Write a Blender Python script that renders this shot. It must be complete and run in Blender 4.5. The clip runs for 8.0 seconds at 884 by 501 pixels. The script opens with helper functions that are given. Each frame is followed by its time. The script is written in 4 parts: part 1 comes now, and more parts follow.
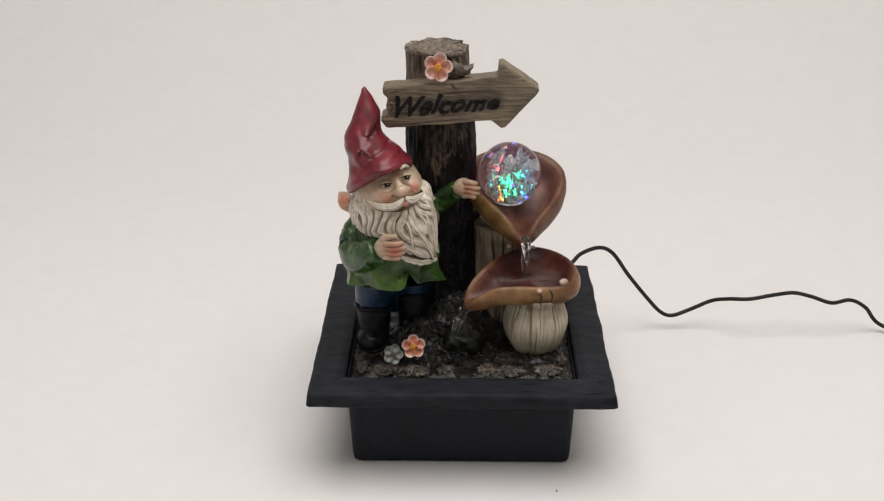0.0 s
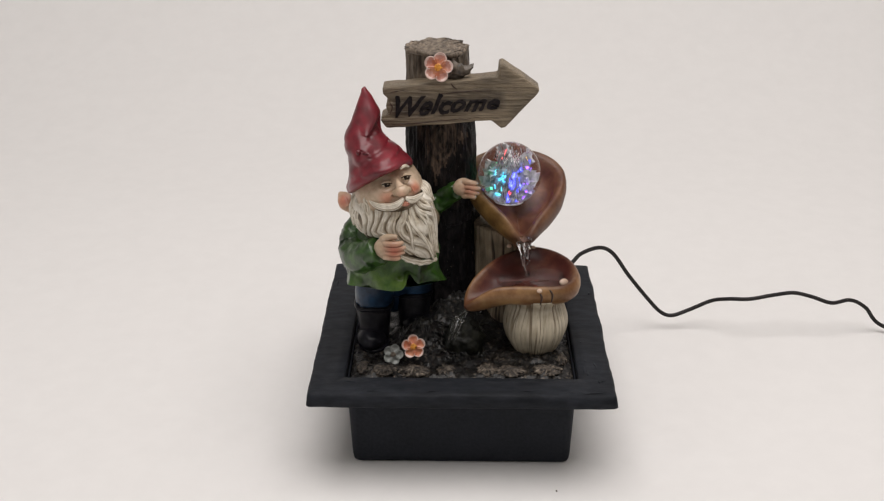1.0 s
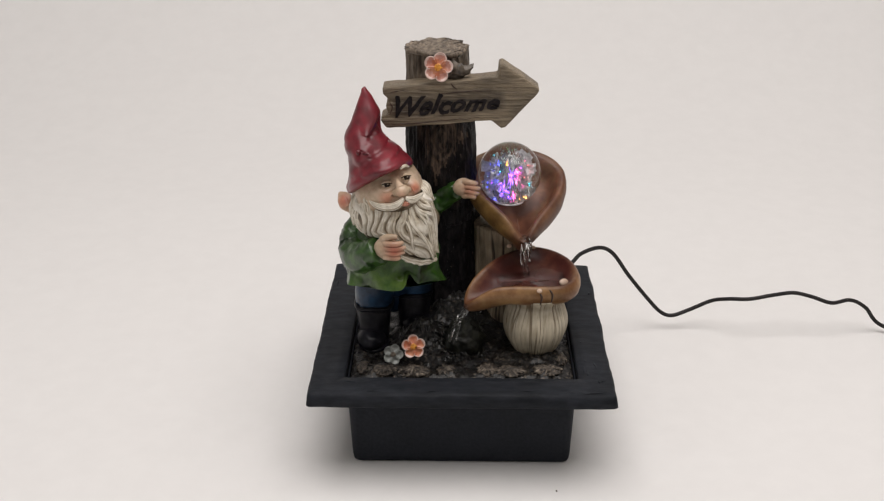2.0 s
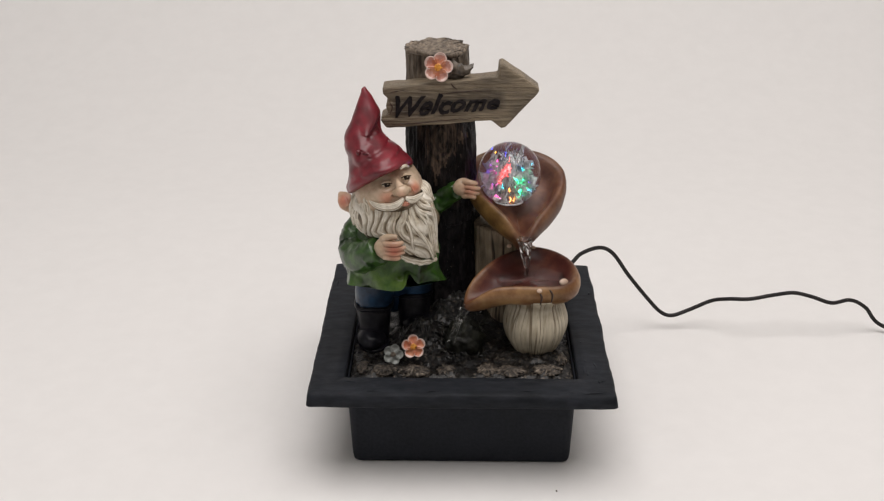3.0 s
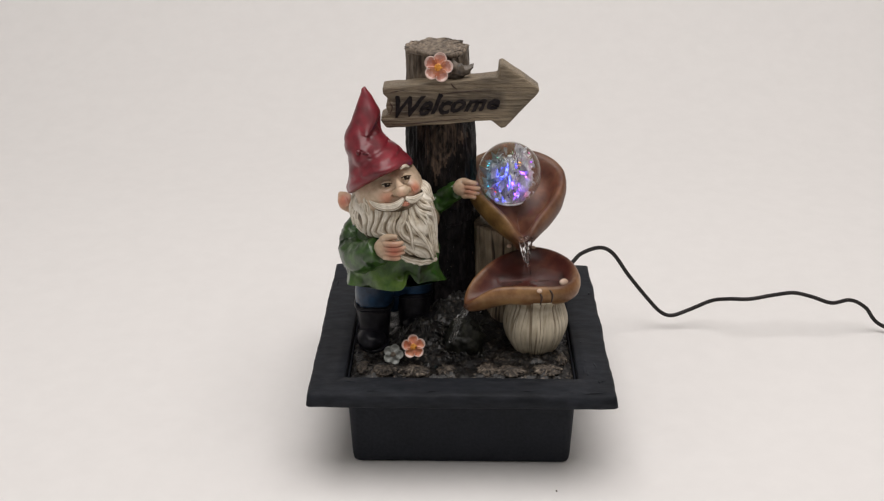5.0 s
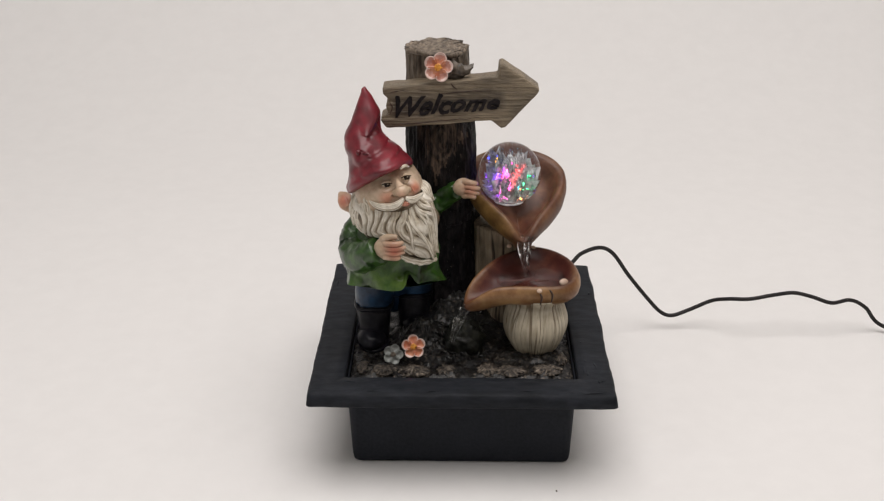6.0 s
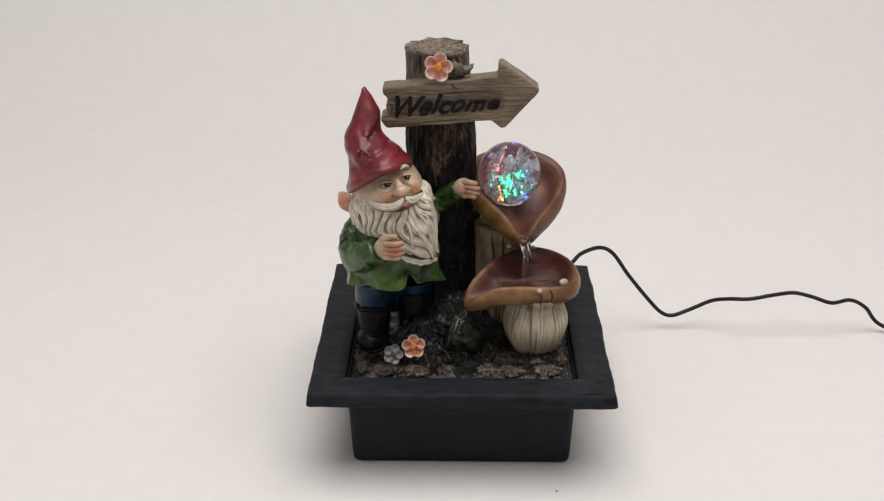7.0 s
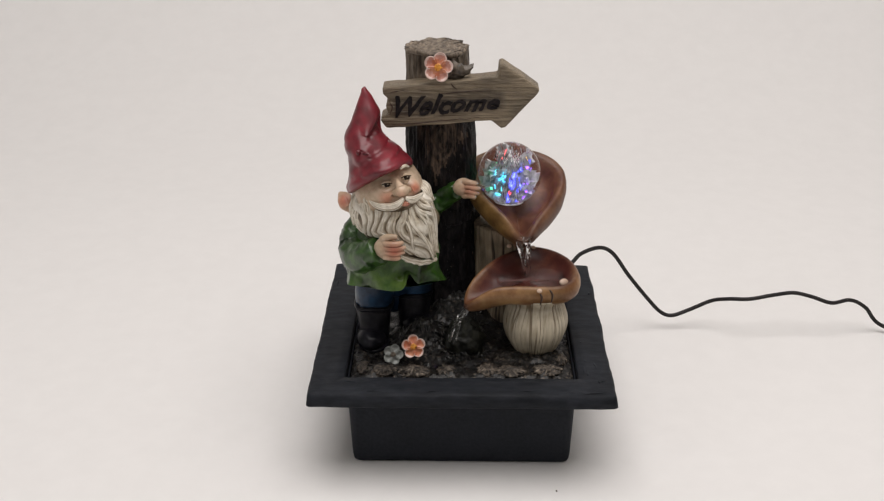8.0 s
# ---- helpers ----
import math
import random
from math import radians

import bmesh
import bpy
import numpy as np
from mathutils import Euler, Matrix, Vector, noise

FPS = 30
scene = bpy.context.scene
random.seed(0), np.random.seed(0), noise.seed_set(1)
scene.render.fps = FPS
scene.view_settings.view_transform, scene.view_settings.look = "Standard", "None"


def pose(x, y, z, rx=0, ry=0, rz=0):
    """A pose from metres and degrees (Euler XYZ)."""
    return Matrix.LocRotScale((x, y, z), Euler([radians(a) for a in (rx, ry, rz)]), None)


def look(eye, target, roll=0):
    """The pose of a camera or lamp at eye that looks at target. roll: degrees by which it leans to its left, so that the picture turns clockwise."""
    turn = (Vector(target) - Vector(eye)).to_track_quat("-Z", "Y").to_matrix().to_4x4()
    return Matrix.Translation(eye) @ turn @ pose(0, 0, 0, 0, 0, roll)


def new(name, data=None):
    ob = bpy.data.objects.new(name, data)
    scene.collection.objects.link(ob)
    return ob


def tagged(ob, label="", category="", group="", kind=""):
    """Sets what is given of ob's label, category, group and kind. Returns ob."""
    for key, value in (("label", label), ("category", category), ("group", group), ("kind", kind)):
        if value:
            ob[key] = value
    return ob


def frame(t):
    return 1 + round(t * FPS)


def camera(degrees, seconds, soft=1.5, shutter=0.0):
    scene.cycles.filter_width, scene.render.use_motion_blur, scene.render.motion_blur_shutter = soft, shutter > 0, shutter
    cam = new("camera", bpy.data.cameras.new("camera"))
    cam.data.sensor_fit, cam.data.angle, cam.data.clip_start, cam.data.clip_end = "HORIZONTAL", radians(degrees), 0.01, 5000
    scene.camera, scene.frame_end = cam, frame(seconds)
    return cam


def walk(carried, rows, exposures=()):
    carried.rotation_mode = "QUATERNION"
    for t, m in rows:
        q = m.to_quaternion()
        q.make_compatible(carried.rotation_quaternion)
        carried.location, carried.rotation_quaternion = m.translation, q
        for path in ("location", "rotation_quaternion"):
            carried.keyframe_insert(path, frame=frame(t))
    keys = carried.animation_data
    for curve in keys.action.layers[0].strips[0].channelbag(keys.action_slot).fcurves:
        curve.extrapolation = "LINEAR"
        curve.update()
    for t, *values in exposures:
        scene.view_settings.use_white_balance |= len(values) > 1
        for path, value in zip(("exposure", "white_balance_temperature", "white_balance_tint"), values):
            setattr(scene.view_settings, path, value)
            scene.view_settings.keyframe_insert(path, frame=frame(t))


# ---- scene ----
# A resin tabletop fountain on a white paper sweep. Shapes are written in millimetres.
MM = 0.001
EYE = Vector((-0.00053, -0.67914, 0.42162))
cam = camera(41.02, 8.0, soft=1.25)
TURN, TILT = radians(-1.0315), radians(24.555)
AIM = EYE + Vector((math.sin(TURN) * math.cos(TILT), math.cos(TURN) * math.cos(TILT), -math.sin(TILT)))
STILL = look(EYE, AIM, -0.102)
walk(cam, [(0.0, STILL), (8.0, STILL)], exposures=[(0.0, 0.0, 6500, 10), (8.0, 0.0, 6500, 10)])

# ---- light: a wide ceiling panel over the table, an added side fill, and the pale room's own bounce ----
world = bpy.data.worlds.new("room_air")
scene.world = world
world.use_nodes = True
world.node_tree.nodes["Background"].inputs[0].default_value = (1.0, 0.97, 0.94, 1)
world.node_tree.nodes["Background"].inputs[1].default_value = 0.05


def panel_lamp(name, eye, target, sx, sy, watts, colour):
    data = bpy.data.lights.new(name, "AREA")
    data.shape, data.size, data.size_y, data.energy, data.color = "RECTANGLE", sx, sy, watts, colour
    ob = new(name, data)
    ob.matrix_world = look(eye, target)
    return ob


panel_lamp("ceiling_panel_lamp", (0.14, -0.27, 1.66), (0.14, -0.2699, 0.0), 1.6, 1.3, 26.2, (1.0, 0.958, 0.940))
# weak cool fill added from the left; the room has no window there
panel_lamp("side_fill_lamp", (-1.55, -1.0, 1.0), (0.0, 0.0, 0.15), 0.8, 0.9, 2.2, (0.96, 0.98, 1.0))


# ---- materials ----
def node_mat(name):
    m = bpy.data.materials.new(name)
    m.use_nodes = True
    return m, m.node_tree.nodes, m.node_tree.links, m.node_tree.nodes["Principled BSDF"]


def paint(name, dark, light, scale=120, stretch=(1, 1, 1), rough=0.45, bump=0.3, depth=0.0006, ramp=(0.35, 0.65), coat=0.0, blotch=0.25, detail=6, wave=False, spread=0.1, spec=0.5, tone=None):
    """Painted or worn surface: fine grain between two colours, broad blotches, relief and uneven gloss.
    tone: the two colours of a second brushed coat, or of painted-in shade, laid where the mesh carries its "tone"."""
    m, n, l, p = node_mat(name)
    tc, mp = n.new("ShaderNodeTexCoord"), n.new("ShaderNodeMapping")
    mp.inputs["Scale"].default_value = [scale * s for s in stretch]
    l.new(tc.outputs["Object"], mp.inputs["Vector"])
    if wave:
        g = n.new("ShaderNodeTexWave")
        g.inputs["Scale"].default_value, g.inputs["Distortion"].default_value = 1.0, 6.0
        g.inputs["Detail"].default_value, g.inputs["Detail Scale"].default_value = 4, 1.6
        grain = g.outputs["Fac"]
    else:
        g = n.new("ShaderNodeTexNoise")
        g.inputs["Scale"].default_value, g.inputs["Detail"].default_value, g.inputs["Roughness"].default_value = 1.0, detail, 0.62
        grain = g.outputs["Fac"]
    l.new(mp.outputs[0], g.inputs["Vector"])
    r = n.new("ShaderNodeValToRGB")
    r.color_ramp.elements[0].position, r.color_ramp.elements[1].position = ramp
    r.color_ramp.elements[0].color, r.color_ramp.elements[1].color = (*dark, 1), (*light, 1)
    l.new(grain, r.inputs[0])
    colour = r.outputs["Color"]
    if tone:
        at, r2, mx = n.new("ShaderNodeAttribute"), n.new("ShaderNodeValToRGB"), n.new("ShaderNodeMix")
        at.attribute_name = "tone"
        r2.color_ramp.elements[0].position, r2.color_ramp.elements[1].position = ramp
        r2.color_ramp.elements[0].color, r2.color_ramp.elements[1].color = (*tone[0], 1), (*tone[1], 1)
        l.new(grain, r2.inputs[0])
        fray = n.new("ShaderNodeMath")
        fray.operation, fray.use_clamp = "MULTIPLY_ADD", True
        fray.inputs[1].default_value = 0.5
        lift = n.new("ShaderNodeMath")
        lift.operation = "SUBTRACT"
        lift.inputs[1].default_value = 0.25
        l.new(at.outputs["Fac"], lift.inputs[0])
        l.new(grain, fray.inputs[0])
        l.new(lift.outputs[0], fray.inputs[2])
        mx.data_type = "RGBA"
        l.new(fray.outputs[0], mx.inputs["Factor"])
        l.new(colour, mx.inputs["A"])
        l.new(r2.outputs["Color"], mx.inputs["B"])
        colour = mx.outputs["Result"]
    big = n.new("ShaderNodeTexNoise")
    big.inputs["Scale"].default_value, big.inputs["Detail"].default_value = 45, 3
    l.new(tc.outputs["Object"], big.inputs["Vector"])
    span = n.new("ShaderNodeMapRange")
    span.inputs["From Min"].default_value, span.inputs["From Max"].default_value = 0.3, 0.7
    span.inputs["To Min"].default_value, span.inputs["To Max"].default_value = 1 - blotch, 1 + blotch
    l.new(big.outputs["Fac"], span.inputs["Value"])
    mix = n.new("ShaderNodeVectorMath")
    mix.operation = "MULTIPLY"
    l.new(colour, mix.inputs[0])
    l.new(span.outputs[0], mix.inputs[1])
    l.new(mix.outputs[0], p.inputs["Base Color"])
    rg = n.new("ShaderNodeMapRange")
    rg.inputs["To Min"].default_value, rg.inputs["To Max"].default_value = max(0.03, rough - spread), min(1, rough + spread)
    l.new(big.outputs["Fac"], rg.inputs["Value"])
    l.new(rg.outputs[0], p.inputs["Roughness"])
    if bump:
        b = n.new("ShaderNodeBump")
        b.inputs["Strength"].default_value, b.inputs["Distance"].default_value = bump, depth
        l.new(grain, b.inputs["Height"])
        l.new(b.outputs[0], p.inputs["Normal"])
    p.inputs["Specular IOR Level"].default_value = spec
    p.inputs["Coat Weight"].default_value, p.inputs["Coat Roughness"].default_value = coat, 0.12
    return m


def clear(name, ior, tint=(1, 1, 1), rough=0.0):
    m, n, l, p = node_mat(name)
    p.inputs["Base Color"].default_value = (*tint, 1)
    p.inputs["Transmission Weight"].default_value, p.inputs["IOR"].default_value, p.inputs["Roughness"].default_value = 1.0, ior, rough
    return m


def glow(name, colour, strength):
    m, n, l, p = node_mat(name)
    p.inputs["Base Color"].default_value = (*colour, 1)
    p.inputs["Emission Color"].default_value = (*colour, 1)
    tc, nz, mr = n.new("ShaderNodeTexCoord"), n.new("ShaderNodeTexNoise"), n.new("ShaderNodeMapRange")
    nz.inputs["Scale"].default_value, nz.inputs["Detail"].default_value = 700, 3
    l.new(tc.outputs["Object"], nz.inputs["Vector"])
    mr.inputs["From Min"].default_value, mr.inputs["From Max"].default_value = 0.35, 0.68
    mr.inputs["To Min"].default_value, mr.inputs["To Max"].default_value = 0.05 * strength, 1.6 * strength
    l.new(nz.outputs["Fac"], mr.inputs["Value"])
    l.new(mr.outputs[0], p.inputs["Emission Strength"])
    return m


PAPER = paint("white_paper", (0.772, 0.757, 0.742), (0.788, 0.773, 0.758), 60, rough=0.75, bump=0, blotch=0.006, spec=0.25)
WALL = paint("pale_wall_paint", (0.68, 0.67, 0.65), (0.72, 0.71, 0.69), 90, rough=0.8, bump=0.1, blotch=0.03)
FLOORING = paint("grey_floor_board", (0.25, 0.23, 0.2), (0.35, 0.32, 0.28), 20, (0.2, 2, 1), rough=0.5)
TABLE = paint("white_laminate", (0.7, 0.7, 0.69), (0.76, 0.75, 0.74), 150, rough=0.4, bump=0.05, blotch=0.03)
BLACK = paint("black_moulded_plastic", (0.0095, 0.011, 0.014), (0.020, 0.022, 0.027), 260, (0.35, 1, 1), rough=0.6, bump=0.35, depth=0.0005, blotch=0.25, spec=0.13)
BASIN = paint("matt_black_plastic", (0.012, 0.0138, 0.0185), (0.0185, 0.0205, 0.026), 500, rough=0.6, bump=0.12, depth=0.0002, blotch=0.12, spec=0.14)
ROCK = paint("wet_dark_rock", (0.003, 0.0025, 0.0022), (0.20, 0.165, 0.13), 430, (1, 1, 1.0), rough=0.3, bump=1.0, depth=0.0018, ramp=(0.54, 0.80), coat=0.25, blotch=0.65, spec=0.3)
GRASSY = paint("dark_dry_brushed_grass_paint", (0.003, 0.003, 0.003), (0.085, 0.08, 0.062), 300, rough=0.28, bump=0.4, ramp=(0.48, 0.76), blotch=0.6, coat=0.25, spec=0.35)
PALEROCK = paint("grey_brown_ridged_rock", (0.010, 0.008, 0.007), (0.085, 0.068, 0.052), 420, rough=0.42, bump=1.0, depth=0.0012, ramp=(0.40, 0.68), blotch=0.4, spec=0.3, tone=((0.14, 0.11, 0.085), (0.46, 0.39, 0.31)))
MOSS = paint("wet_green_black_rock", (0.004, 0.0045, 0.003), (0.03, 0.03, 0.017), 260, (1, 1, 0.6), rough=0.3, bump=0.9, depth=0.0016, ramp=(0.45, 0.8), coat=0.2, blotch=0.4, spec=0.3)
BARK = paint("weathered_grey_bark", (0.030, 0.020, 0.013), (0.25, 0.195, 0.14), 420, (1, 1, 0.16), rough=0.55, bump=0.8, depth=0.0012, ramp=(0.34, 0.68), blotch=0.25)
BARKEND = paint("weathered_end_grain", (0.055, 0.04, 0.028), (0.27, 0.215, 0.16), 300, rough=0.6, bump=0.6, depth=0.0009, ramp=(0.35, 0.62), blotch=0.2)
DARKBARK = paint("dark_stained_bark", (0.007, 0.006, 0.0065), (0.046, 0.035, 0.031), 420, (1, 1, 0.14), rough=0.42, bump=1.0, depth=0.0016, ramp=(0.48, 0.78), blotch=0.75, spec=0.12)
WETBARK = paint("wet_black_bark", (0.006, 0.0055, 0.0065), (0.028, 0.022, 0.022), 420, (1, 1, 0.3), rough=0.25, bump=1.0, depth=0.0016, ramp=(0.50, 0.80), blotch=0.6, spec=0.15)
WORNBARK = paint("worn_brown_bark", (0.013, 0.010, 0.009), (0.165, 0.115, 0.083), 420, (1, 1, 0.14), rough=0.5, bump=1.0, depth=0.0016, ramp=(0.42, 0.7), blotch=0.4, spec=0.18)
BOARD = paint("painted_wood_grain", (0.075, 0.054, 0.032), (0.25, 0.196, 0.13), 1100, (0.04, 1, 1), rough=0.5, bump=1.0, depth=0.0011, ramp=(0.30, 0.55), blotch=0.28, detail=9, tone=((0.018, 0.013, 0.010), (0.075, 0.056, 0.038)))
INK = paint("charred_black_brush_paint", (0.005, 0.004, 0.005), (0.022, 0.017, 0.018), 500, rough=0.6, bump=0.5, spec=0.15)
RED = paint("satin_red_paint", (0.105, 0.006, 0.012), (0.20, 0.014, 0.024), 90, rough=0.40, bump=0.3, depth=0.0008, coat=0.16, blotch=0.3, tone=((0.035, 0.003, 0.006), (0.07, 0.005, 0.009)))
GREEN = paint("glossy_green_paint", (0.009, 0.028, 0.006), (0.040, 0.115, 0.012), 110, rough=0.33, bump=0.5, depth=0.0009, coat=0.3, blotch=0.4, ramp=(0.36, 0.68), tone=((0.045, 0.12, 0.008), (0.12, 0.23, 0.02)))
BLUE = paint("glossy_navy_paint", (0.005, 0.016, 0.040), (0.014, 0.044, 0.095), 130, rough=0.36, bump=0.3, coat=0.2, blotch=0.35, spec=0.3)
BOOT = paint("glossy_black_paint", (0.004, 0.004, 0.006), (0.016, 0.015, 0.02), 130, rough=0.34, bump=0.45, coat=0.05, blotch=0.3, spec=0.14)
SKIN = paint("cream_peach_paint", (0.40, 0.285, 0.185), (0.61, 0.475, 0.34), 150, rough=0.42, bump=0.2, coat=0.22, blotch=0.16, tone=((0.42, 0.125, 0.075), (0.58, 0.24, 0.15)))
ROSY = paint("rosy_peach_paint", (0.42, 0.145, 0.095), (0.53, 0.25, 0.165), 160, rough=0.4, bump=0.15, coat=0.3, blotch=0.15)
HAIR = paint("ivory_paint_with_wash_and_shade", (0.52, 0.45, 0.34), (0.78, 0.73, 0.63), 170, (1, 1, 1), rough=0.42, bump=0.2, depth=0.0004, ramp=(0.34, 0.55), coat=0.2, blotch=0.12, tone=((0.20, 0.15, 0.09), (0.36, 0.285, 0.19)))
HAIRBASE = paint("brown_wash_in_ivory_paint", (0.10, 0.070, 0.040), (0.24, 0.18, 0.115), 260, (1, 1, 0.35), rough=0.5, bump=0.4, blotch=0.2, tone=((0.05, 0.035, 0.02), (0.10, 0.07, 0.045)))
EYEWHITE = paint("cream_eye_paint", (0.55, 0.47, 0.36), (0.65, 0.57, 0.46), 200, rough=0.3, bump=0)
EYEDARK = paint("dark_brown_eye_paint", (0.012, 0.007, 0.004), (0.03, 0.016, 0.008), 200, rough=0.45, bump=0, spec=0.2)
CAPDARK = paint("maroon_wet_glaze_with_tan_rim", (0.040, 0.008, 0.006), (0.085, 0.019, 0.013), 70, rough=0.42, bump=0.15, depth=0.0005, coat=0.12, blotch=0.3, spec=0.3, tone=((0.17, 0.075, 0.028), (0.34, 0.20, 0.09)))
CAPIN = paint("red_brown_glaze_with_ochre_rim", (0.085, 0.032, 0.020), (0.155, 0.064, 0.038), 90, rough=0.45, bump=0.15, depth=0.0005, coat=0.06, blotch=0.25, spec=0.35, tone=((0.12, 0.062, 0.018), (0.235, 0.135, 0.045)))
STEM = paint("cream_ribbed_paint", (0.36, 0.30, 0.205), (0.64, 0.57, 0.44), 260, (1, 1, 0.10), rough=0.45, bump=0.4, depth=0.0008, ramp=(0.30, 0.60), coat=0.2, blotch=0.25, tone=((0.10, 0.066, 0.034), (0.20, 0.145, 0.085)))
STEMDIM = paint("tan_ribbed_paint", (0.17, 0.125, 0.08), (0.40, 0.325, 0.23), 330, (1, 1, 0.12), rough=0.5, bump=0.5, depth=0.0010, ramp=(0.34, 0.62), blotch=0.25, tone=((0.035, 0.024, 0.014), (0.085, 0.058, 0.036)))
SPOT = paint("pale_pink_paint", (0.52, 0.36, 0.26), (0.66, 0.50, 0.39), 200, rough=0.35, bump=0.1, coat=0.3)
CRACK = paint("dark_brown_line_paint", (0.03, 0.014, 0.008), (0.05, 0.024, 0.013), 200, rough=0.5, bump=0)
PETAL = paint("coral_pink_petal_paint", (0.46, 0.17, 0.12), (0.66, 0.36, 0.29), 150, rough=0.4, bump=0.2, ramp=(0.4, 0.62), coat=0.25, blotch=0.2)
CORAL = paint("orange_coral_petal_paint", (0.48, 0.13, 0.06), (0.62, 0.27, 0.15), 150, rough=0.4, bump=0.2, ramp=(0.4, 0.62), coat=0.25, blotch=0.2)
PETALEDGE = paint("pale_petal_edge_paint", (0.62, 0.42, 0.36), (0.74, 0.58, 0.52), 150, rough=0.4, bump=0.2, coat=0.25)
GREYPETAL = paint("grey_green_petal_paint", (0.14, 0.15, 0.14), (0.30, 0.31, 0.29), 220, rough=0.4, bump=0.3, coat=0.2)
POLLEN = paint("orange_stamen_paint", (0.55, 0.20, 0.025), (0.68, 0.33, 0.05), 400, rough=0.4, bump=0.4)
LEAFY = paint("grey_brown_leaf_paint", (0.04, 0.03, 0.022), (0.15, 0.12, 0.09), 300, rough=0.45, bump=0.5)
CORD = paint("black_cord_rubber", (0.012, 0.010, 0.010), (0.022, 0.019, 0.018), 600, rough=0.5, bump=0.15, spec=0.25)
GLASS = clear("clear_glass", 1.33)
WATER = clear("clear_water", 1.33)
POOL = clear("thin_still_water", 1.12, (1.0, 0.93, 0.91), 0.015)
FROST = clear("cracked_clear_glass", 1.25, (0.95, 0.97, 1.0), 0.1)
SHARD = paint("frosted_white_shard", (0.34, 0.35, 0.36), (0.80, 0.81, 0.83), 300, rough=0.22, bump=0.4, spec=0.8)


# ---- shape tools ----
def part(name, bm, mats, parent=None, label="", smooth=True, recalc=True):
    """Links a bmesh, in millimetres, as one mesh object."""
    if recalc:
        bmesh.ops.recalc_face_normals(bm, faces=bm.faces[:])
    me = bpy.data.meshes.new(name)
    for v in bm.verts:
        v.co *= MM
    for f in bm.faces:
        f.smooth = smooth
    bm.to_mesh(me)
    bm.free()
    for m in (mats if isinstance(mats, (list, tuple)) else [mats]):
        me.materials.append(m)
    ob = new(name, me)
    if parent:
        ob.parent = parent
    return tagged(ob, label)


def thing(name, label, category, group="", at=(0, 0, 0)):
    ob = new(name)
    ob.empty_display_size = 0.01
    ob.location = Vector(at) * MM
    return tagged(ob, label, category, group)


def surf(bm, fn, nu, nv, mat=0, cap0=True, cap1=True):
    """A skin round fn(u, v), closed in u."""
    rows = [[bm.verts.new(fn(i / nu, j / nv)) for i in range(nu)] for j in range(nv + 1)]
    for j in range(nv):
        for i in range(nu):
            k = (i + 1) % nu
            bm.faces.new((rows[j][i], rows[j][k], rows[j + 1][k], rows[j + 1][i])).material_index = mat
    for want, row in ((cap0, rows[0]), (cap1, rows[-1])):
        if want:
            c = bm.verts.new(sum((v.co for v in row), Vector()) / nu)
            for i in range(nu):
                bm.faces.new((row[i], row[(i + 1) % nu], c)).material_index = mat
    return rows


def spline(pts, f):
    """A point of the smooth line through pts, f from 0 to 1. Works on vectors and on numbers."""
    n = len(pts) - 1
    i = min(int(f * n), n - 1)
    t = f * n - i
    a, b, c, d = pts[max(i - 1, 0)], pts[i], pts[i + 1], pts[min(i + 2, n)]
    return 0.5 * (2 * b + (c - a) * t + (2 * a - 5 * b + 4 * c - d) * t * t + (3 * b - a - 3 * c + d) * t * t * t)


def tone_layer(bm):
    """Where the second coat of paint, and some painted-in shade, lies on a mesh."""
    return bm.verts.layers.float.get("tone") or bm.verts.layers.float.new("tone")


def tube(bm, pts, radii, seg=8, steps=14, mat=0, flat=1.0, up=(0, -1, 0.3), bumpy=0.0, grooves=0):
    """A tapered tube through pts; flat squeezes it across the direction up; grooves run along it, with wash and shade
    coloured into them.
    """
    P = [Vector(q) for q in pts]
    R = list(radii)
    mids = [spline(P, j / steps) for j in range(steps + 1)]
    up = Vector(up).normalized()

    def ring(u, v):
        j = min(steps, max(0, round(v * steps)))
        d = (mids[min(j + 1, steps)] - mids[max(j - 1, 0)]).normalized()
        a = d.cross(up)
        a = a.normalized() if a.length > 1e-4 else Vector((1, 0, 0))
        b = a.cross(d)
        r = max(0.02, spline(R, v))
        th = 2 * math.pi * u
        if grooves:
            r *= 1 + 0.17 * math.cos(grooves * th + 2.5 * v)
        q = mids[j] + (a * math.cos(th) + b * (math.sin(th) * flat)) * r
        if bumpy:
            q += noise.noise_vector(q * 0.35) * bumpy
        return q
    lay = tone_layer(bm) if grooves else None
    made = surf(bm, ring, seg, steps, mat)
    if grooves:
        for j, row in enumerate(made):
            for i, vert in enumerate(row):
                vert[lay] = max(0.0, -math.cos(grooves * 2 * math.pi * i / seg + 2.5 * j / steps)) ** 0.8


def blob(bm, c, r, mat=0, turn=(0, 0, 0), nu=20, nv=14, bumpy=0.0, freq=0.2):
    """A rounded lump with its own three radii."""
    m = pose(0, 0, 0, *turn).to_3x3()
    c = Vector(c)

    def fn(u, v):
        th, ph = 2 * math.pi * u, math.pi * (0.02 + 0.96 * v)
        q = Vector((math.cos(th) * math.sin(ph), math.sin(th) * math.sin(ph), math.cos(ph)))
        k = 1 + bumpy * noise.fractal(q * 1.0 / max(freq, 0.01) * 0.3 + c * 0.1, 0.8, 2.0, 4)
        return c + m @ Vector((q.x * r[0] * k, q.y * r[1] * k, q.z * r[2] * k))
    surf(bm, fn, nu, nv, mat)


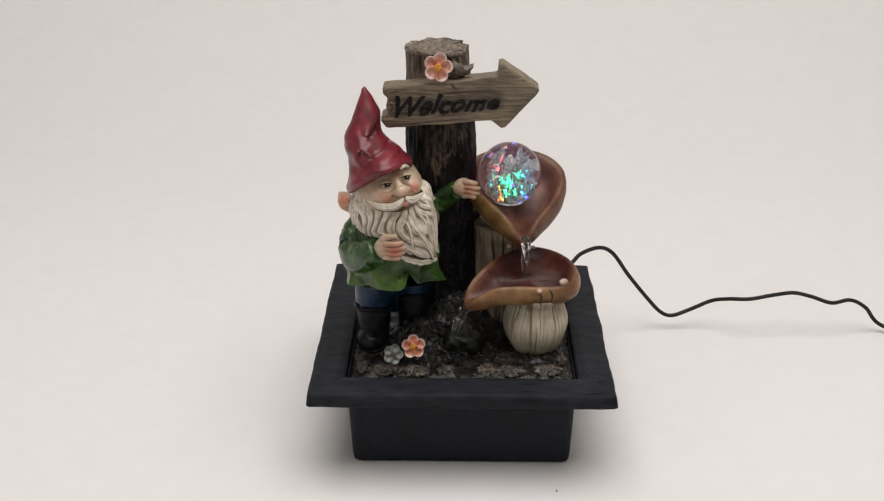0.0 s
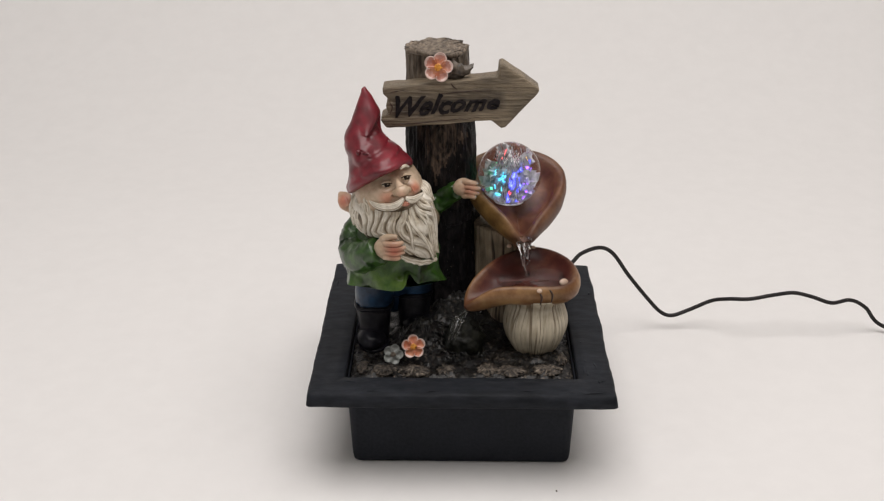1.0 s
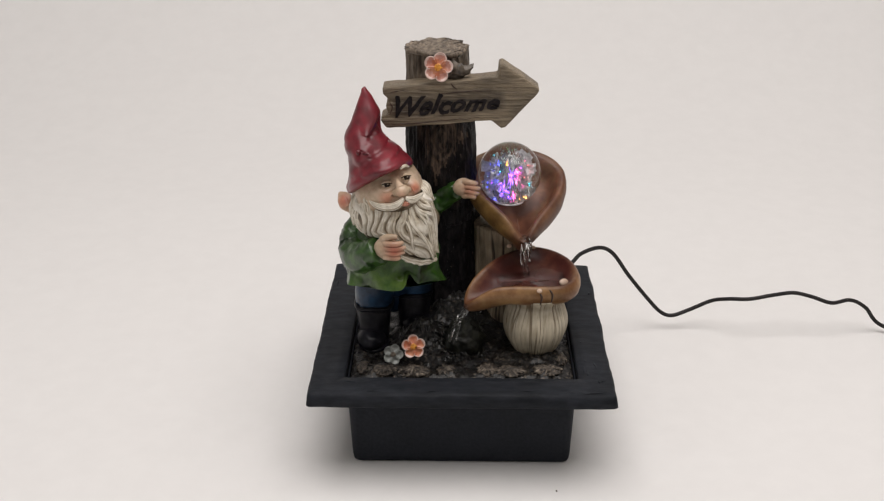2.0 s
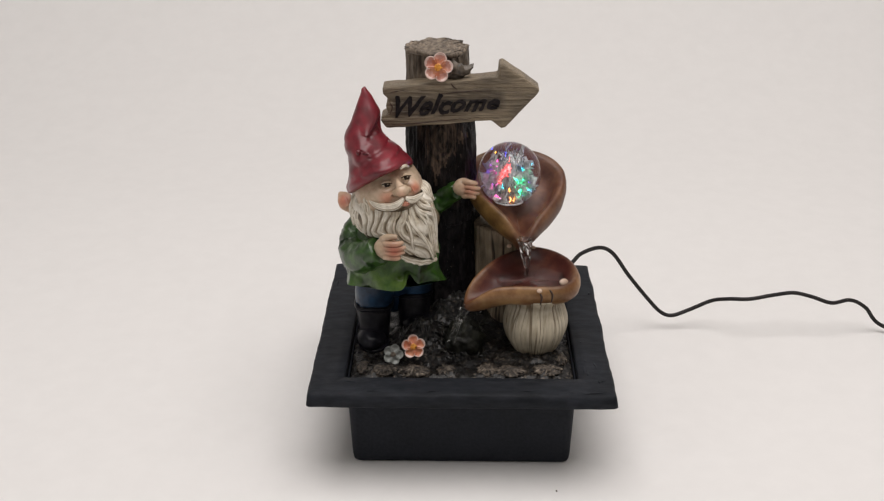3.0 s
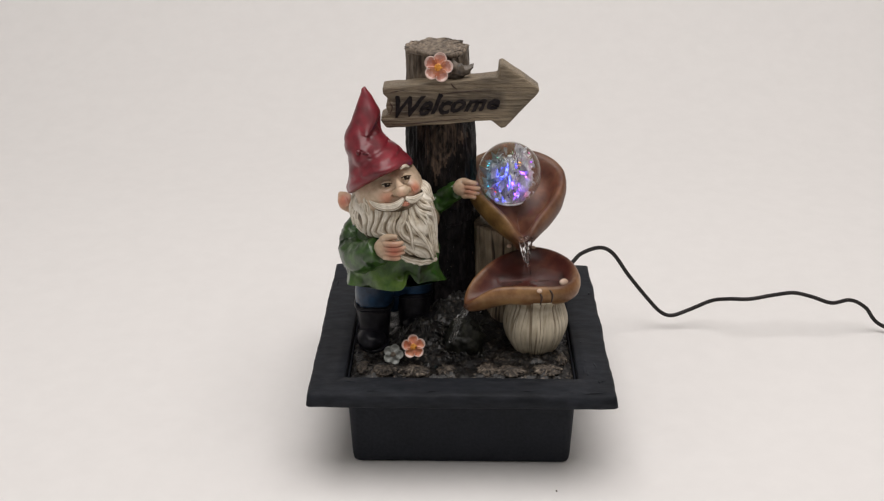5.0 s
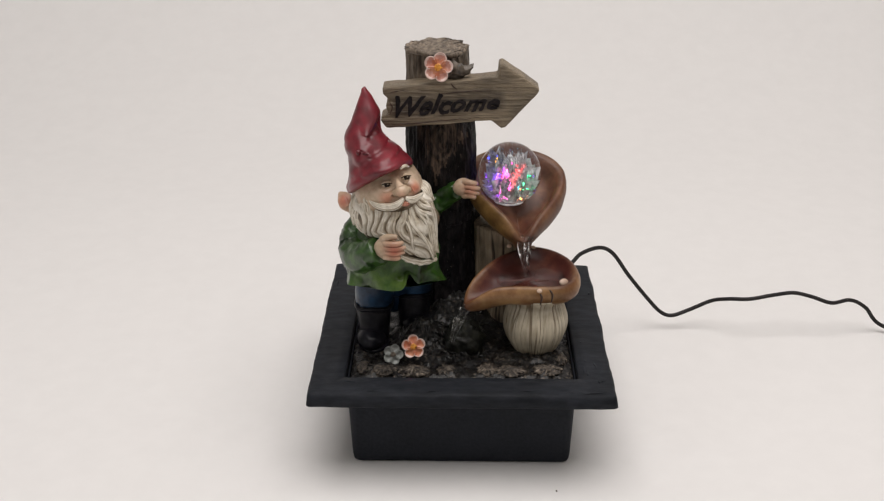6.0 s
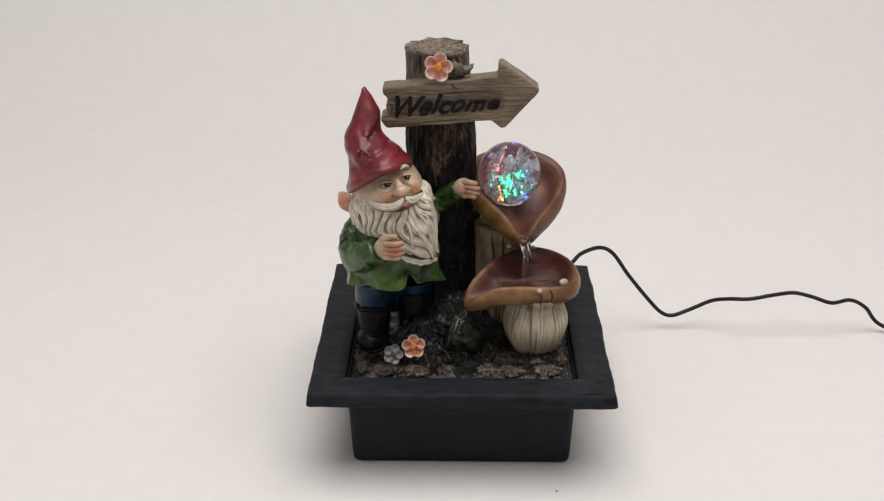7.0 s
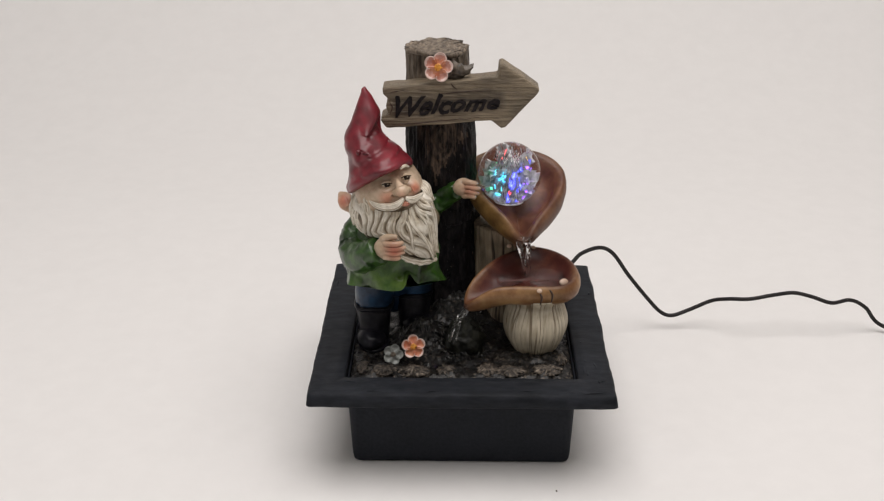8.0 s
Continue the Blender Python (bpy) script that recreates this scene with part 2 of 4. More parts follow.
def stack(bm, rows, nu, nv, mat=0, crease=None, cap0=True, cap1=True):
    """A body through rings: each row has its two side points, its depth radius and how far its front rises."""
    L = [Vector(r[0]) for r in rows]
    Rr = [Vector(r[1]) for r in rows]
    dep = [float(r[2]) for r in rows]
    rise = [float(r[3]) for r in rows]

    def fn(u, v):
        a, b, d, k = spline(L, v), spline(Rr, v), spline(dep, v), spline(rise, v)
        th = 2 * math.pi * u
        q = (a + b) / 2 + (b - a) / 2 * math.cos(th) + Vector((0, -d, k * d)) * math.sin(th)
        return q + crease(u, v, q) if crease else q
    return surf(bm, fn, nu, nv, mat, cap0, cap1)


def polygon_slab(bm, outline, y0, y1, bevel, mat=0, segs=2):
    """A board cut to an outline in x and z, between two depths, its edges eased."""
    front = [bm.verts.new((x, y0, z)) for x, z in outline]
    back = [bm.verts.new((x, y1, z)) for x, z in outline]
    n = len(outline)
    faces = [bm.faces.new(front), bm.faces.new(back[::-1])]
    faces += [bm.faces.new((front[i], back[i], back[(i + 1) % n], front[(i + 1) % n])) for i in range(n)]
    for f in faces:
        f.material_index = mat
    bmesh.ops.recalc_face_normals(bm, faces=bm.faces[:])
    bmesh.ops.bevel(bm, geom=bm.edges[:], offset=bevel, segments=segs, affect="EDGES", profile=0.6)


def box(bm, lo, hi):
    vs = [bm.verts.new((x, y, z)) for x in (lo[0], hi[0]) for y in (lo[1], hi[1]) for z in (lo[2], hi[2])]
    for q in ((0, 1, 3, 2), (4, 6, 7, 5), (0, 4, 5, 1), (2, 3, 7, 6), (0, 2, 6, 4), (1, 5, 7, 3)):
        bm.faces.new([vs[i] for i in q])


# ---- the room round the table ----
def plain(name, lo, hi, mat, label, category):
    bm = bmesh.new()
    box(bm, lo, hi)
    return tagged(part(name, bm, mat, None, label, smooth=False), category=category, kind="structure")


def build_room():
    plain("room_floor", (-2100, -2100, -780), (2100, 2100, -750), FLOORING, "grey wooden board floor under the table", "floor")
    plain("ceiling", (-2100, -2100, 1750), (2100, 2100, 1790), WALL, "plain pale painted ceiling of the room", "ceiling")
    plain("wall_north", (-2100, 2000, -750), (2100, 2100, 1750), WALL, "plain pale painted wall behind the paper", "wall")
    plain("wall_south", (-2100, -2100, -750), (2100, -2000, 1750), WALL, "plain pale painted wall facing the table", "wall")
    plain("wall_west", (-2100, -2000, -750), (-2000, 2000, 1750), WALL, "plain pale painted side wall", "wall")
    plain("wall_east", (2000, -2000, -750), (2100, 2000, 1750), WALL, "plain pale painted side wall", "wall")
    t = thing("table", "white laminate table under the paper sweep", "table")
    bm = bmesh.new()
    box(bm, (-1500, -560, -36), (1500, 1500, -6.8))
    part("tabletop", bm, TABLE, t, smooth=False)
    for x in (-1440, 1440):
        for y in (-500, 1440):
            bm = bmesh.new()
            box(bm, (x - 25, y - 25, -750), (x + 25, y + 25, -36))
            part("leg", bm, TABLE, t, smooth=False)
    # the paper sweep: flat on the table, then a wide curve up
    prof = [(y, -2.6) for y in (-550, -250, 0, 200, 420)]
    prof += [(420 + 620 * math.sin(a), 617.4 - 620 * math.cos(a)) for a in (radians(6 * k) for k in range(1, 15))]
    prof += [(1040, 700), (1045, 1200), (1050, 1700)]
    bm = bmesh.new()
    rows = [[bm.verts.new((x, y, z)) for x in range(-1500, 1501, 250)] for y, z in prof]
    low = [[bm.verts.new((x, y + (4 if z > 300 else 0), z - 4 if z < 600 else z)) for x in range(-1500, 1501, 250)] for y, z in prof]
    for grid in (rows, low):
        for a, b in zip(grid, grid[1:]):
            for i in range(len(a) - 1):
                bm.faces.new((a[i], a[i + 1], b[i + 1], b[i]))
    tagged(part("paper_sweep", bm, PAPER, None, "seamless white paper backdrop curving up from the table"), category="backdrop", kind="structure")


build_room()


# ---- the tray ----
def rounded_square(half, radius, n_side, n_corner):
    """Points round a square with rounded corners, anticlockwise."""
    out = []
    for k in range(4):
        a0 = k * math.pi / 2
        c = Vector((half - radius, half - radius, 0))
        c.rotate(Euler((0, 0, a0)))
        for i in range(n_corner + 1):
            a = a0 + math.pi / 2 * i / n_corner
            out.append(c + Vector((math.cos(a), math.sin(a), 0)) * radius)
        d = Vector((-(half - radius) * 2, 0, 0))
        d.rotate(Euler((0, 0, a0)))
        last = out[-1]
        out += [last + d * (i / n_side) for i in range(1, n_side)]
    return out


def build_tray():
    t = thing("fountain_tray", "square black plastic tray with a wide flat rim", "tray")
    # half width, height, corner radius
    prof = [(61, -2.2, 3), (65.0, -2.6, 4), (66.8, -1.6, 5), (67.4, 2.5, 5), (69.4, 52, 5), (69.4, 53.2, 4), (68.6, 53.4, 4), (68.3, 51, 4), (63.2, 4, 3), (60, 2.6, 3)]
    rings = [rounded_square(h, r, 6, 5) for h, z, r in prof]
    n = len(rings[0])
    bm = bmesh.new()
    surf(bm, lambda u, v: rings[round(v * (len(prof) - 1))][round(u * n) % n] + Vector((0, 0, prof[round(v * (len(prof) - 1))][1])), n, len(prof) - 1)
    part("basin", bm, BASIN, t, "matt black plastic basin with tapered sides")
    prof = [(69.7, 47.0, 1.5), (69.6, 58.6, 1.5), (70.4, 60, 1.5), (76, 60.3, 1.5), (83, 60.0, 1.5), (88.6, 59.8, 1.6), (90.3, 58.8, 1.8), (91.3, 52.2, 2.0), (90.8, 51.6, 2), (88.8, 51.8, 2), (88.2, 56.6, 1.5), (80, 57.4, 1.5), (72, 57.2, 1.5), (71, 47.0, 1.5)]
    rings = [rounded_square(h, r, 44, 3) for h, z, r in prof]
    n = len(rings[0])

    def rim(u, v):
        j = round(v * len(prof)) % len(prof)
        q = rings[j][round(u * n) % n] + Vector((0, 0, prof[j][1]))
        out = Vector((q.x, q.y, 0)).normalized()
        w = noise.fractal(Vector((q.x * 0.06, q.y * 0.06, j * 0.15)), 0.7, 2, 4)
        k = 0.75 if 4 <= j <= 9 else 0.0
        return q + out * w * k + Vector((0, 0, noise.noise(q * 0.09) * 0.45))
    bm = bmesh.new()
    surf(bm, rim, n, len(prof), cap0=False, cap1=False)
    bmesh.ops.remove_doubles(bm, verts=bm.verts[:], dist=0.001)
    rim_part = part("rim", bm, BLACK, t, "wide black rim with uneven hewn edge")
    rs = random.Random(31)
    for k in range(26):
        x, y = (rs.uniform(-84, 84), -rs.uniform(72, 87)) if k < 14 else (rs.choice((-1, 1)) * rs.uniform(72, 87), rs.uniform(-80, 80))
        ln = rs.uniform(3, 12)
        bm = bmesh.new()
        along = Vector((1, rs.uniform(-0.2, 0.2), 0)) if k < 14 else Vector((rs.uniform(-0.2, 0.2), 1, 0))
        tube(bm, [Vector((x, y, 59.95)) - along * ln / 2, Vector((x, y, 60.15)), Vector((x, y, 59.95)) + along * ln / 2], [0.1, rs.uniform(0.4, 0.9), 0.1], 6, 8, up=(0, 0, 1), flat=0.4, bumpy=0.3)
        part("scuff", bm, BLACK, rim_part)


build_tray()


# ---- the rock base in the tray ----
def ground_height(x, y):
    h = 56.2
    h += 15 * math.exp(-(((x + 8) / 34) ** 2 + ((y - 26) / 26) ** 2))
    h += 6 * math.exp(-(((x + 28) / 15) ** 2 + ((y + 6) / 13) ** 2))
    h += 13 * math.exp(-(((x + 25) / 12) ** 2 + ((y + 21) / 9) ** 2))
    h += 7 * math.exp(-(((x + 4) / 16) ** 2 + ((y + 8) / 12) ** 2))
    h += 15 * math.exp(-(((x + 2) / 19) ** 2 + ((y - 2) / 10) ** 2))
    h += 2.2 * noise.fractal(Vector((x * 0.07, y * 0.07, 3)), 0.7, 2.1, 5)
    h += 1.5 * abs(noise.noise(Vector((x * 0.16, y * 0.11, 9))))
    h -= 2.5 * max(0, (abs(x) - 60) / 8) ** 2 + 2.5 * max(0, (abs(y) - 58) / 8) ** 2
    return h


def build_rock():
    bm = bmesh.new()
    n, half = 132, 67.6
    g = []
    for j in range(n + 1):
        row = []
        for i in range(n + 1):
            x, y = -half + 2 * half * i / n, -half + 2 * half * j / n
            row.append(bm.verts.new((x, y, ground_height(x, y))))
        g.append(row)
    for j in range(n):
        for i in range(n):
            bm.faces.new((g[j][i], g[j][i + 1], g[j + 1][i + 1], g[j + 1][i]))
    edge = g[0] + [r[-1] for r in g[1:]] + g[-1][-2::-1] + [r[0] for r in g[-2:0:-1]]
    low = [bm.verts.new((v.co.x * 0.9, v.co.y * 0.9, 3)) for v in edge]
    for i in range(len(edge)):
        k = (i + 1) % len(edge)
        bm.faces.new((edge[i], edge[k], low[k], low[i]))
    bm.faces.new(low[::-1])
    t = thing("rock_base", "dark wet moulded rock base filling the tray", "rock")
    part("rock", bm, ROCK, t)

    bm = bmesh.new()
    rg = random.Random(17)
    for k in range(260):
        x, y = rg.uniform(-40, 16), rg.uniform(-40, 6)
        if (x + 55) ** 2 + (y + 22) ** 2 < 180:
            continue
        a, ln = rg.uniform(0, 6.28), rg.uniform(3.5, 8.5)
        pts = [Vector((x + math.cos(a) * ln * f, y + math.sin(a) * ln * f, 0)) for f in (0, 0.5, 1)]
        for q, up in zip(pts, (-0.2, rg.uniform(0.8, 2.4), 0.3)):
            q.z = ground_height(q.x, q.y) + up
        tube(bm, pts, [0.3, rg.uniform(0.35, 0.6), 0.1], 5, 6, up=(0, 0, 1))
    tagged(part("moulded_grass", bm, GRASSY, t, "dark moulded grass blades with grey dry-brushed tips"), kind="stuff")
    # the hollow stone under the small spout
    bm = bmesh.new()
    c = Vector((1.8, -27.5, 60.5))

    def stone(u, v):
        th, ph = 2 * math.pi * u, math.pi * (0.02 + 0.96 * v)
        q = Vector((math.cos(th) * math.sin(ph), math.sin(th) * math.sin(ph), math.cos(ph)))
        k = 1 + 0.20 * noise.ridged_multi_fractal(q * 2.6, 0.8, 2.1, 4, 1.0, 2.0) - 0.25
        dish = 0.55 * math.exp(-((q - Vector((-0.15, -0.75, 0.65)).normalized()).length / 0.55) ** 2)
        return c + Vector((q.x * 12.5, q.y * 9.5, q.z * 16.5)) * (k - dish * 0.5)
    surf(bm, stone, 48, 36)
    part("splash_stone", bm, MOSS, t, "dark green-black wet hollowed stone")
    # small pebbles along the front edge
    rnd = random.Random(4)
    for k, (x, y, rx, rz) in enumerate([(-47, -57, 7, 3.2), (-29, -57, 9, 3.6), (-9, -56, 6, 2.6), (16, -55, 6, 2.4), (30, -57, 9, 2.6), (52, -56, 8, 2.2), (-60, -52, 4, 2.4), (62, -42, 3.2, 2.6)]):
        bm = bmesh.new()
        lay = tone_layer(bm)
        dep, ridges, ph = 5 + rnd.random() * 2, rnd.choice((13, 16, 19)), rnd.random() * 6

        def fan(u, v):
            th, el = 2 * math.pi * u, math.pi * (0.02 + 0.96 * v)
            q = Vector((math.cos(th) * math.sin(el), math.sin(th) * math.sin(el), math.cos(el)))
            g = 1 + 0.07 * math.sin(ridges * th + ph + 3 * noise.noise(q * 2)) * math.sin(el) + 0.30 * noise.fractal(q * 2 + Vector((x, y, 0)), 0.8, 2, 4)
            return Vector((x + q.x * rx * g, y + q.y * dep * g, ground_height(x, y) - 0.7 + q.z * rz * g))
        for row in surf(bm, fan, 114, 20):
            for i, vert in enumerate(row):
                vert[lay] = max(0.0, math.sin(ridges * 2 * math.pi * i / 114 + ph + 2.5 * noise.noise(vert.co * 0.3))) * (0.35 + 0.9 * noise.noise(vert.co * 0.4))
        part("stone", bm, PALEROCK, t, "rough grey-brown stone")


build_rock()


# ---- the signpost ----
def build_post():
    t = thing("signpost", "weathered log post carrying a wooden arrow board", "signpost")
    base, top = 60.0, 236.0

    def shaft(u, v):
        z = base + (top - base) * v
        th = 2 * math.pi * u
        r = 27 - 5.2 * min(1, v * 3.2) - 3.5 * max(0, v - 0.62) / 0.38
        cx = -13.0 - 3.6 * max(0, v - 0.62) / 0.38
        n = noise.fractal(Vector((math.cos(th) * 3.2, math.sin(th) * 3.2, z * 0.02)), 0.8, 2.2, 5)
        n2 = noise.noise(Vector((math.cos(th) * 1.1, math.sin(th) * 1.1, z * 0.03 + 7)))
        across = (((th + math.pi / 2 + math.pi) % (2 * math.pi)) - math.pi) * r
        far = math.hypot(across - 1.0, (z - 184) * 0.5)
        n2 += 0.9 * math.sin(far * 2.1) * math.exp(-(far / 11) ** 2)
        return Vector((cx, 25, z)) + Vector((math.cos(th), math.sin(th), 0)) * (r + 2.0 * n + 1.0 * n2 + 1.1 * abs(noise.noise(Vector((math.cos(th) * 9, math.sin(th) * 9, z * 0.035)))) + 0.6 * noise.noise(Vector((math.cos(th) * 5, math.sin(th) * 5, z * 0.15))))
    bm = bmesh.new()
    surf(bm, shaft, 160, 150, cap1=False)
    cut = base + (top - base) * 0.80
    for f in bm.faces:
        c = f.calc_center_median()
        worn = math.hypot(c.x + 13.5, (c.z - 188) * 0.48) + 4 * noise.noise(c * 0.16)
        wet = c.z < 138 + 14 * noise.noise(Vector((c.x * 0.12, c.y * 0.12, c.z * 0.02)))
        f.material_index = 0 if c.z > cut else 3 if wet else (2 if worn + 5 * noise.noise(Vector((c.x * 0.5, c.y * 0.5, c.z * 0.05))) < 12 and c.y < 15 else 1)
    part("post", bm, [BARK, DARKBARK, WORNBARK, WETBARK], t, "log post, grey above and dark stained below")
    # splashed drops clinging to the dark bark
    bm = bmesh.new()
    rd = random.Random(8)
    for k in range(150):
        u, v = 0.75 + rd.gauss(0.10, 0.07), abs(rd.gauss(0.18, 0.2))
        q = shaft(u, min(0.6, v))
        r = rd.uniform(0.25, 0.7)
        blob(bm, q, (r, r * 0.8, r * rd.uniform(1, 1.5)), nu=7, nv=5)
    tagged(part("water_drops", bm, WATER, t, "small clear drops splashed on the bark"), kind="stuff")
    # sawn end with rings and a split edge
    rim = [shaft(i / 120, 1.0) for i in range(120)]
    c = sum(rim, Vector()) / 120
    bm = bmesh.new()

    def sawn(u, v):
        q = c.lerp(rim[round(u * 120) % 120], 1.03 - v)
        d = 1 - v
        return q + Vector((0, 0, 0.5 + 1.3 * math.sin(d * 34 + 2 * noise.noise(q * 0.12)) * 0.35 + 1.0 * noise.noise(q * 0.2) - 2.5 * max(0, d - 0.86)))
    surf(bm, sawn, 120, 30)
    part("sawn_top", bm, BARKEND, t, "sawn log end with growth rings")

    # the arrow board
    bm = bmesh.new()
    outline = []
    for q in ((-47.8, -5, 219.2), (-30.5, -5, 220.9), (-7.2, -5, 222.7), (20.6, -5, 225.8), (21.2, -5, 233.2), (23.5, -5, 233.7), (45.0, -5, 218.8), (44.8, -5, 216.4), (25.6, -5, 194.7), (22.9, -5, 193.9), (16.8, -5, 198.9), (-13.9, -5, 196.3), (-43.6, -5, 193.7), (-46.3, -5, 194.4), (-49.3, -5, 198.9), (-48.6, -5, 201.1), (-44.5, -5, 203.2), (-46.1, -5, 207.7), (-44.6, -5, 211.9), (-47.6, -5, 215.0)):
        outline.append((q[0], q[2]))
    polygon_slab(bm, outline, -5, 9.0, 1.3)
    for k in range(48):
        bmesh.ops.bisect_plane(bm, geom=bm.verts[:] + bm.edges[:] + bm.faces[:], plane_co=(-48 + 2 * k, 0, 0), plane_no=(1, 0, 0))
    for k in range(32):
        bmesh.ops.bisect_plane(bm, geom=bm.verts[:] + bm.edges[:] + bm.faces[:], plane_co=(0, 0, 194 + 1.25 * k), plane_no=(0, 0, 1))
    lay = tone_layer(bm)
    for v in bm.verts:
        x, z = v.co.x, v.co.z
        along = z - 0.085 * x
        if v.co.y < 0:
            v.co.y += 0.55 * noise.fractal(Vector((x * 0.035, along * 0.55, 2)), 0.7, 2.1, 3)
        v.co.z += 0.4 * noise.noise(Vector((x * 0.13, v.co.y * 0.1, 4 if z > 210 else 8)))
        line = z - (201.2 + 5.5 * (x + 40.4) / 62.4) - 5.5
        word = math.exp(-(line / 6.0) ** 4) * min(1, max(0, (x + 44) / 4)) * min(1, max(0, (26 - x) / 4))
        grime = max(0.0, noise.fractal(Vector((x * 0.05, along * 0.5, 5)), 0.8, 2, 3))
        v[lay] = word * (0.72 + 0.5 * noise.noise(Vector((x * 0.22, z * 0.35, 1)))) + 0.55 * grime
    board = part("arrow_board", bm, BOARD, t, "grey-brown wooden arrow board with rough grain", smooth=False)
    for pts in ([(-43.9, -5.1, 216.1), (-38.5, -5.1, 217.2), (-32.5, -5.1, 217.2)], [(-42.9, -5.1, 196.5), (-20.6, -5.1, 198.0), (10.3, -5.1, 201.0)], [(-7.2, -5.1, 222.1), (-5.8, -5.1, 220.0), (-3.2, -5.1, 218.3)], [(-44.0, -5.1, 211.3), (-42.0, -5.1, 207.1), (-43.5, -5.1, 202.5)], [(-13.8, -5.1, 215.5), (2.8, -5.1, 217.0), (18.8, -5.1, 217.4)]):
        bm = bmesh.new()
        tube(bm, pts, [0.1, 0.38, 0.1], 6, 18, bumpy=0.5)
        part("crack", bm, CRACK, board, "dark crack in the board")
    # painted word
    fd = bpy.data.curves.new("word", "FONT")
    fd.body, fd.size, fd.shear, fd.offset, fd.extrude, fd.resolution_u, fd.space_character = "Welcome", 17.5, 0.42, 0.52, 0.35, 6, 1.04
    tmp = new("word", fd)
    me = bpy.data.meshes.new_from_object(tmp.evaluated_get(bpy.context.evaluated_depsgraph_get()))
    bpy.data.objects.remove(tmp)
    bm = bmesh.new()
    bm.from_mesh(me)
    bmesh.ops.subdivide_edges(bm, edges=[e for e in bm.edges if e.calc_length() > 1.2], cuts=3)
    for v in bm.verts:
        v.co += Vector((0.75 * noise.noise(Vector((v.co.x * 0.8, v.co.y * 0.8, 1))) + 0.4 * noise.noise(Vector((v.co.x * 2.1, v.co.y * 2.1, 3))), 0.8 * noise.noise(Vector((v.co.x * 0.5, v.co.y * 0.5, 5))), 0))
    xs = [v.co.x for v in bm.verts]
    span = max(xs) - min(xs)
    a, b = Vector((-40.4, -5.3, 201.2)), Vector((22.0, -5.3, 206.7))
    for v in bm.verts:
        f = (v.co.x - min(xs)) / span
        hgt = v.co.y * (1.0 - 0.30 * f) * (1.12 if 0.36 < f < 0.46 else 1.0)
        q = a.lerp(b, f) + Vector((0, 0, hgt + 0.35 * math.sin(f * 23)))
        v.co = Vector((q.x, -5.1 - v.co.z, q.z))
    part("lettering", bm, INK, board, "dark brush lettering reading Welcome", smooth=False)
    # a curled leaf of bark beside the flower
    bm = bmesh.new()
    tube(bm, [(-7.3, 2, 232.0), (-3.2, -1, 229.5), (1.2, 0, 228.6), (6.2, 2, 231.8)], [2.0, 4.0, 3.0, 0.3], 20, 22, flat=0.4, bumpy=1.1, grooves=3)
    tube(bm, [(-8.9, 2, 223.1), (-3.2, 0, 225.1), (3.4, 3, 226.6)], [1.2, 2.4, 0.6], 16, 14, flat=0.6, bumpy=0.8, grooves=3)
    part("curled_leaf", bm, LEAFY, t, "curled grey-brown leaf")
    # bark lip over the front edge of the sawn end
    bm = bmesh.new()
    tube(bm, [(-33.7, 12, 236.1), (-28.1, 8, 237.8), (-20.7, 5, 236.3), (-10.6, 5, 236.0), (-2.0, 8, 236.2), (1.7, 14, 238.4)], [1.2, 2.0, 1.5, 1.9, 1.6, 1.0], 8, 30, bumpy=0.9)
    part("bark_lip", bm, BARK, t)


build_post()


def build_flower(name, label, at, size, turn, petal, edge, deep, core, group="painted flowers"):
    """A five-petalled flower, facing its own -y."""
    t = thing(name, label, "flower", group)
    t.matrix_basis = pose(at[0] * MM, at[1] * MM, at[2] * MM, *turn)
    for k in range(5):
        a = radians(90 + 72 * k)
        bm = bmesh.new()

        def fn(u, v, s=0):
            th = 2 * math.pi * u
            rr = v
            px = math.cos(th) * rr * size * 0.225
            pz = math.sin(th) * rr * size * 0.22 + size * 0.285
            px *= 1 - 0.15 * math.exp(-(pz / (size * 0.16)) ** 2)
            py = -1.5 * rr * rr - 0.35 + 0.25 * math.sin(th * 3) * rr
            return Vector((px, py, pz))
        top = [[None] * 18 for _ in range(6)]
        for j in range(6):
            for i in range(18):
                q = fn(i / 18, (j + 0.3) / 5.3)
                top[j][i] = bm.verts.new(q)
        for j in range(5):
            for i in range(18):
                k2 = (i + 1) % 18
                bm.faces.new((top[j][i], top[j][k2], top[j + 1][k2], top[j + 1][i])).material_index = 1 if (j >= 4 and i <= 9) or (j == 3 and 3 <= i <= 6) else (2 if 10 <= i <= 17 and j >= 1 else 0)
        bm.faces.new(top[0])
        back = [bm.verts.new(v.co + Vector((0, 1.5, 0))) for v in top[5]]
        for i in range(18):
            k2 = (i + 1) % 18
            bm.faces.new((top[5][i], top[5][k2], back[k2], back[i])).material_index = 1
        bm.faces.new(back)
        for v in bm.verts:
            v.co.rotate(Euler((0, -(a - math.pi / 2), 0)))
        part("petal", bm, [petal, edge, deep], t)
    bm = bmesh.new()
    blob(bm, (0, -0.9, 0), (size * 0.13, 1.5, size * 0.13), nu=16, nv=10, bumpy=0.2)
    rnd = random.Random(3)
    for k in range(12):
        a, r = rnd.uniform(0, 6.28), size * 0.12 * rnd.uniform(0.4, 1.1)
        blob(bm, (math.cos(a) * r, -2.0, math.sin(a) * r), (0.5, 0.6, 0.5), nu=6, nv=5)
    part("stamens", bm, core, t)
    return t


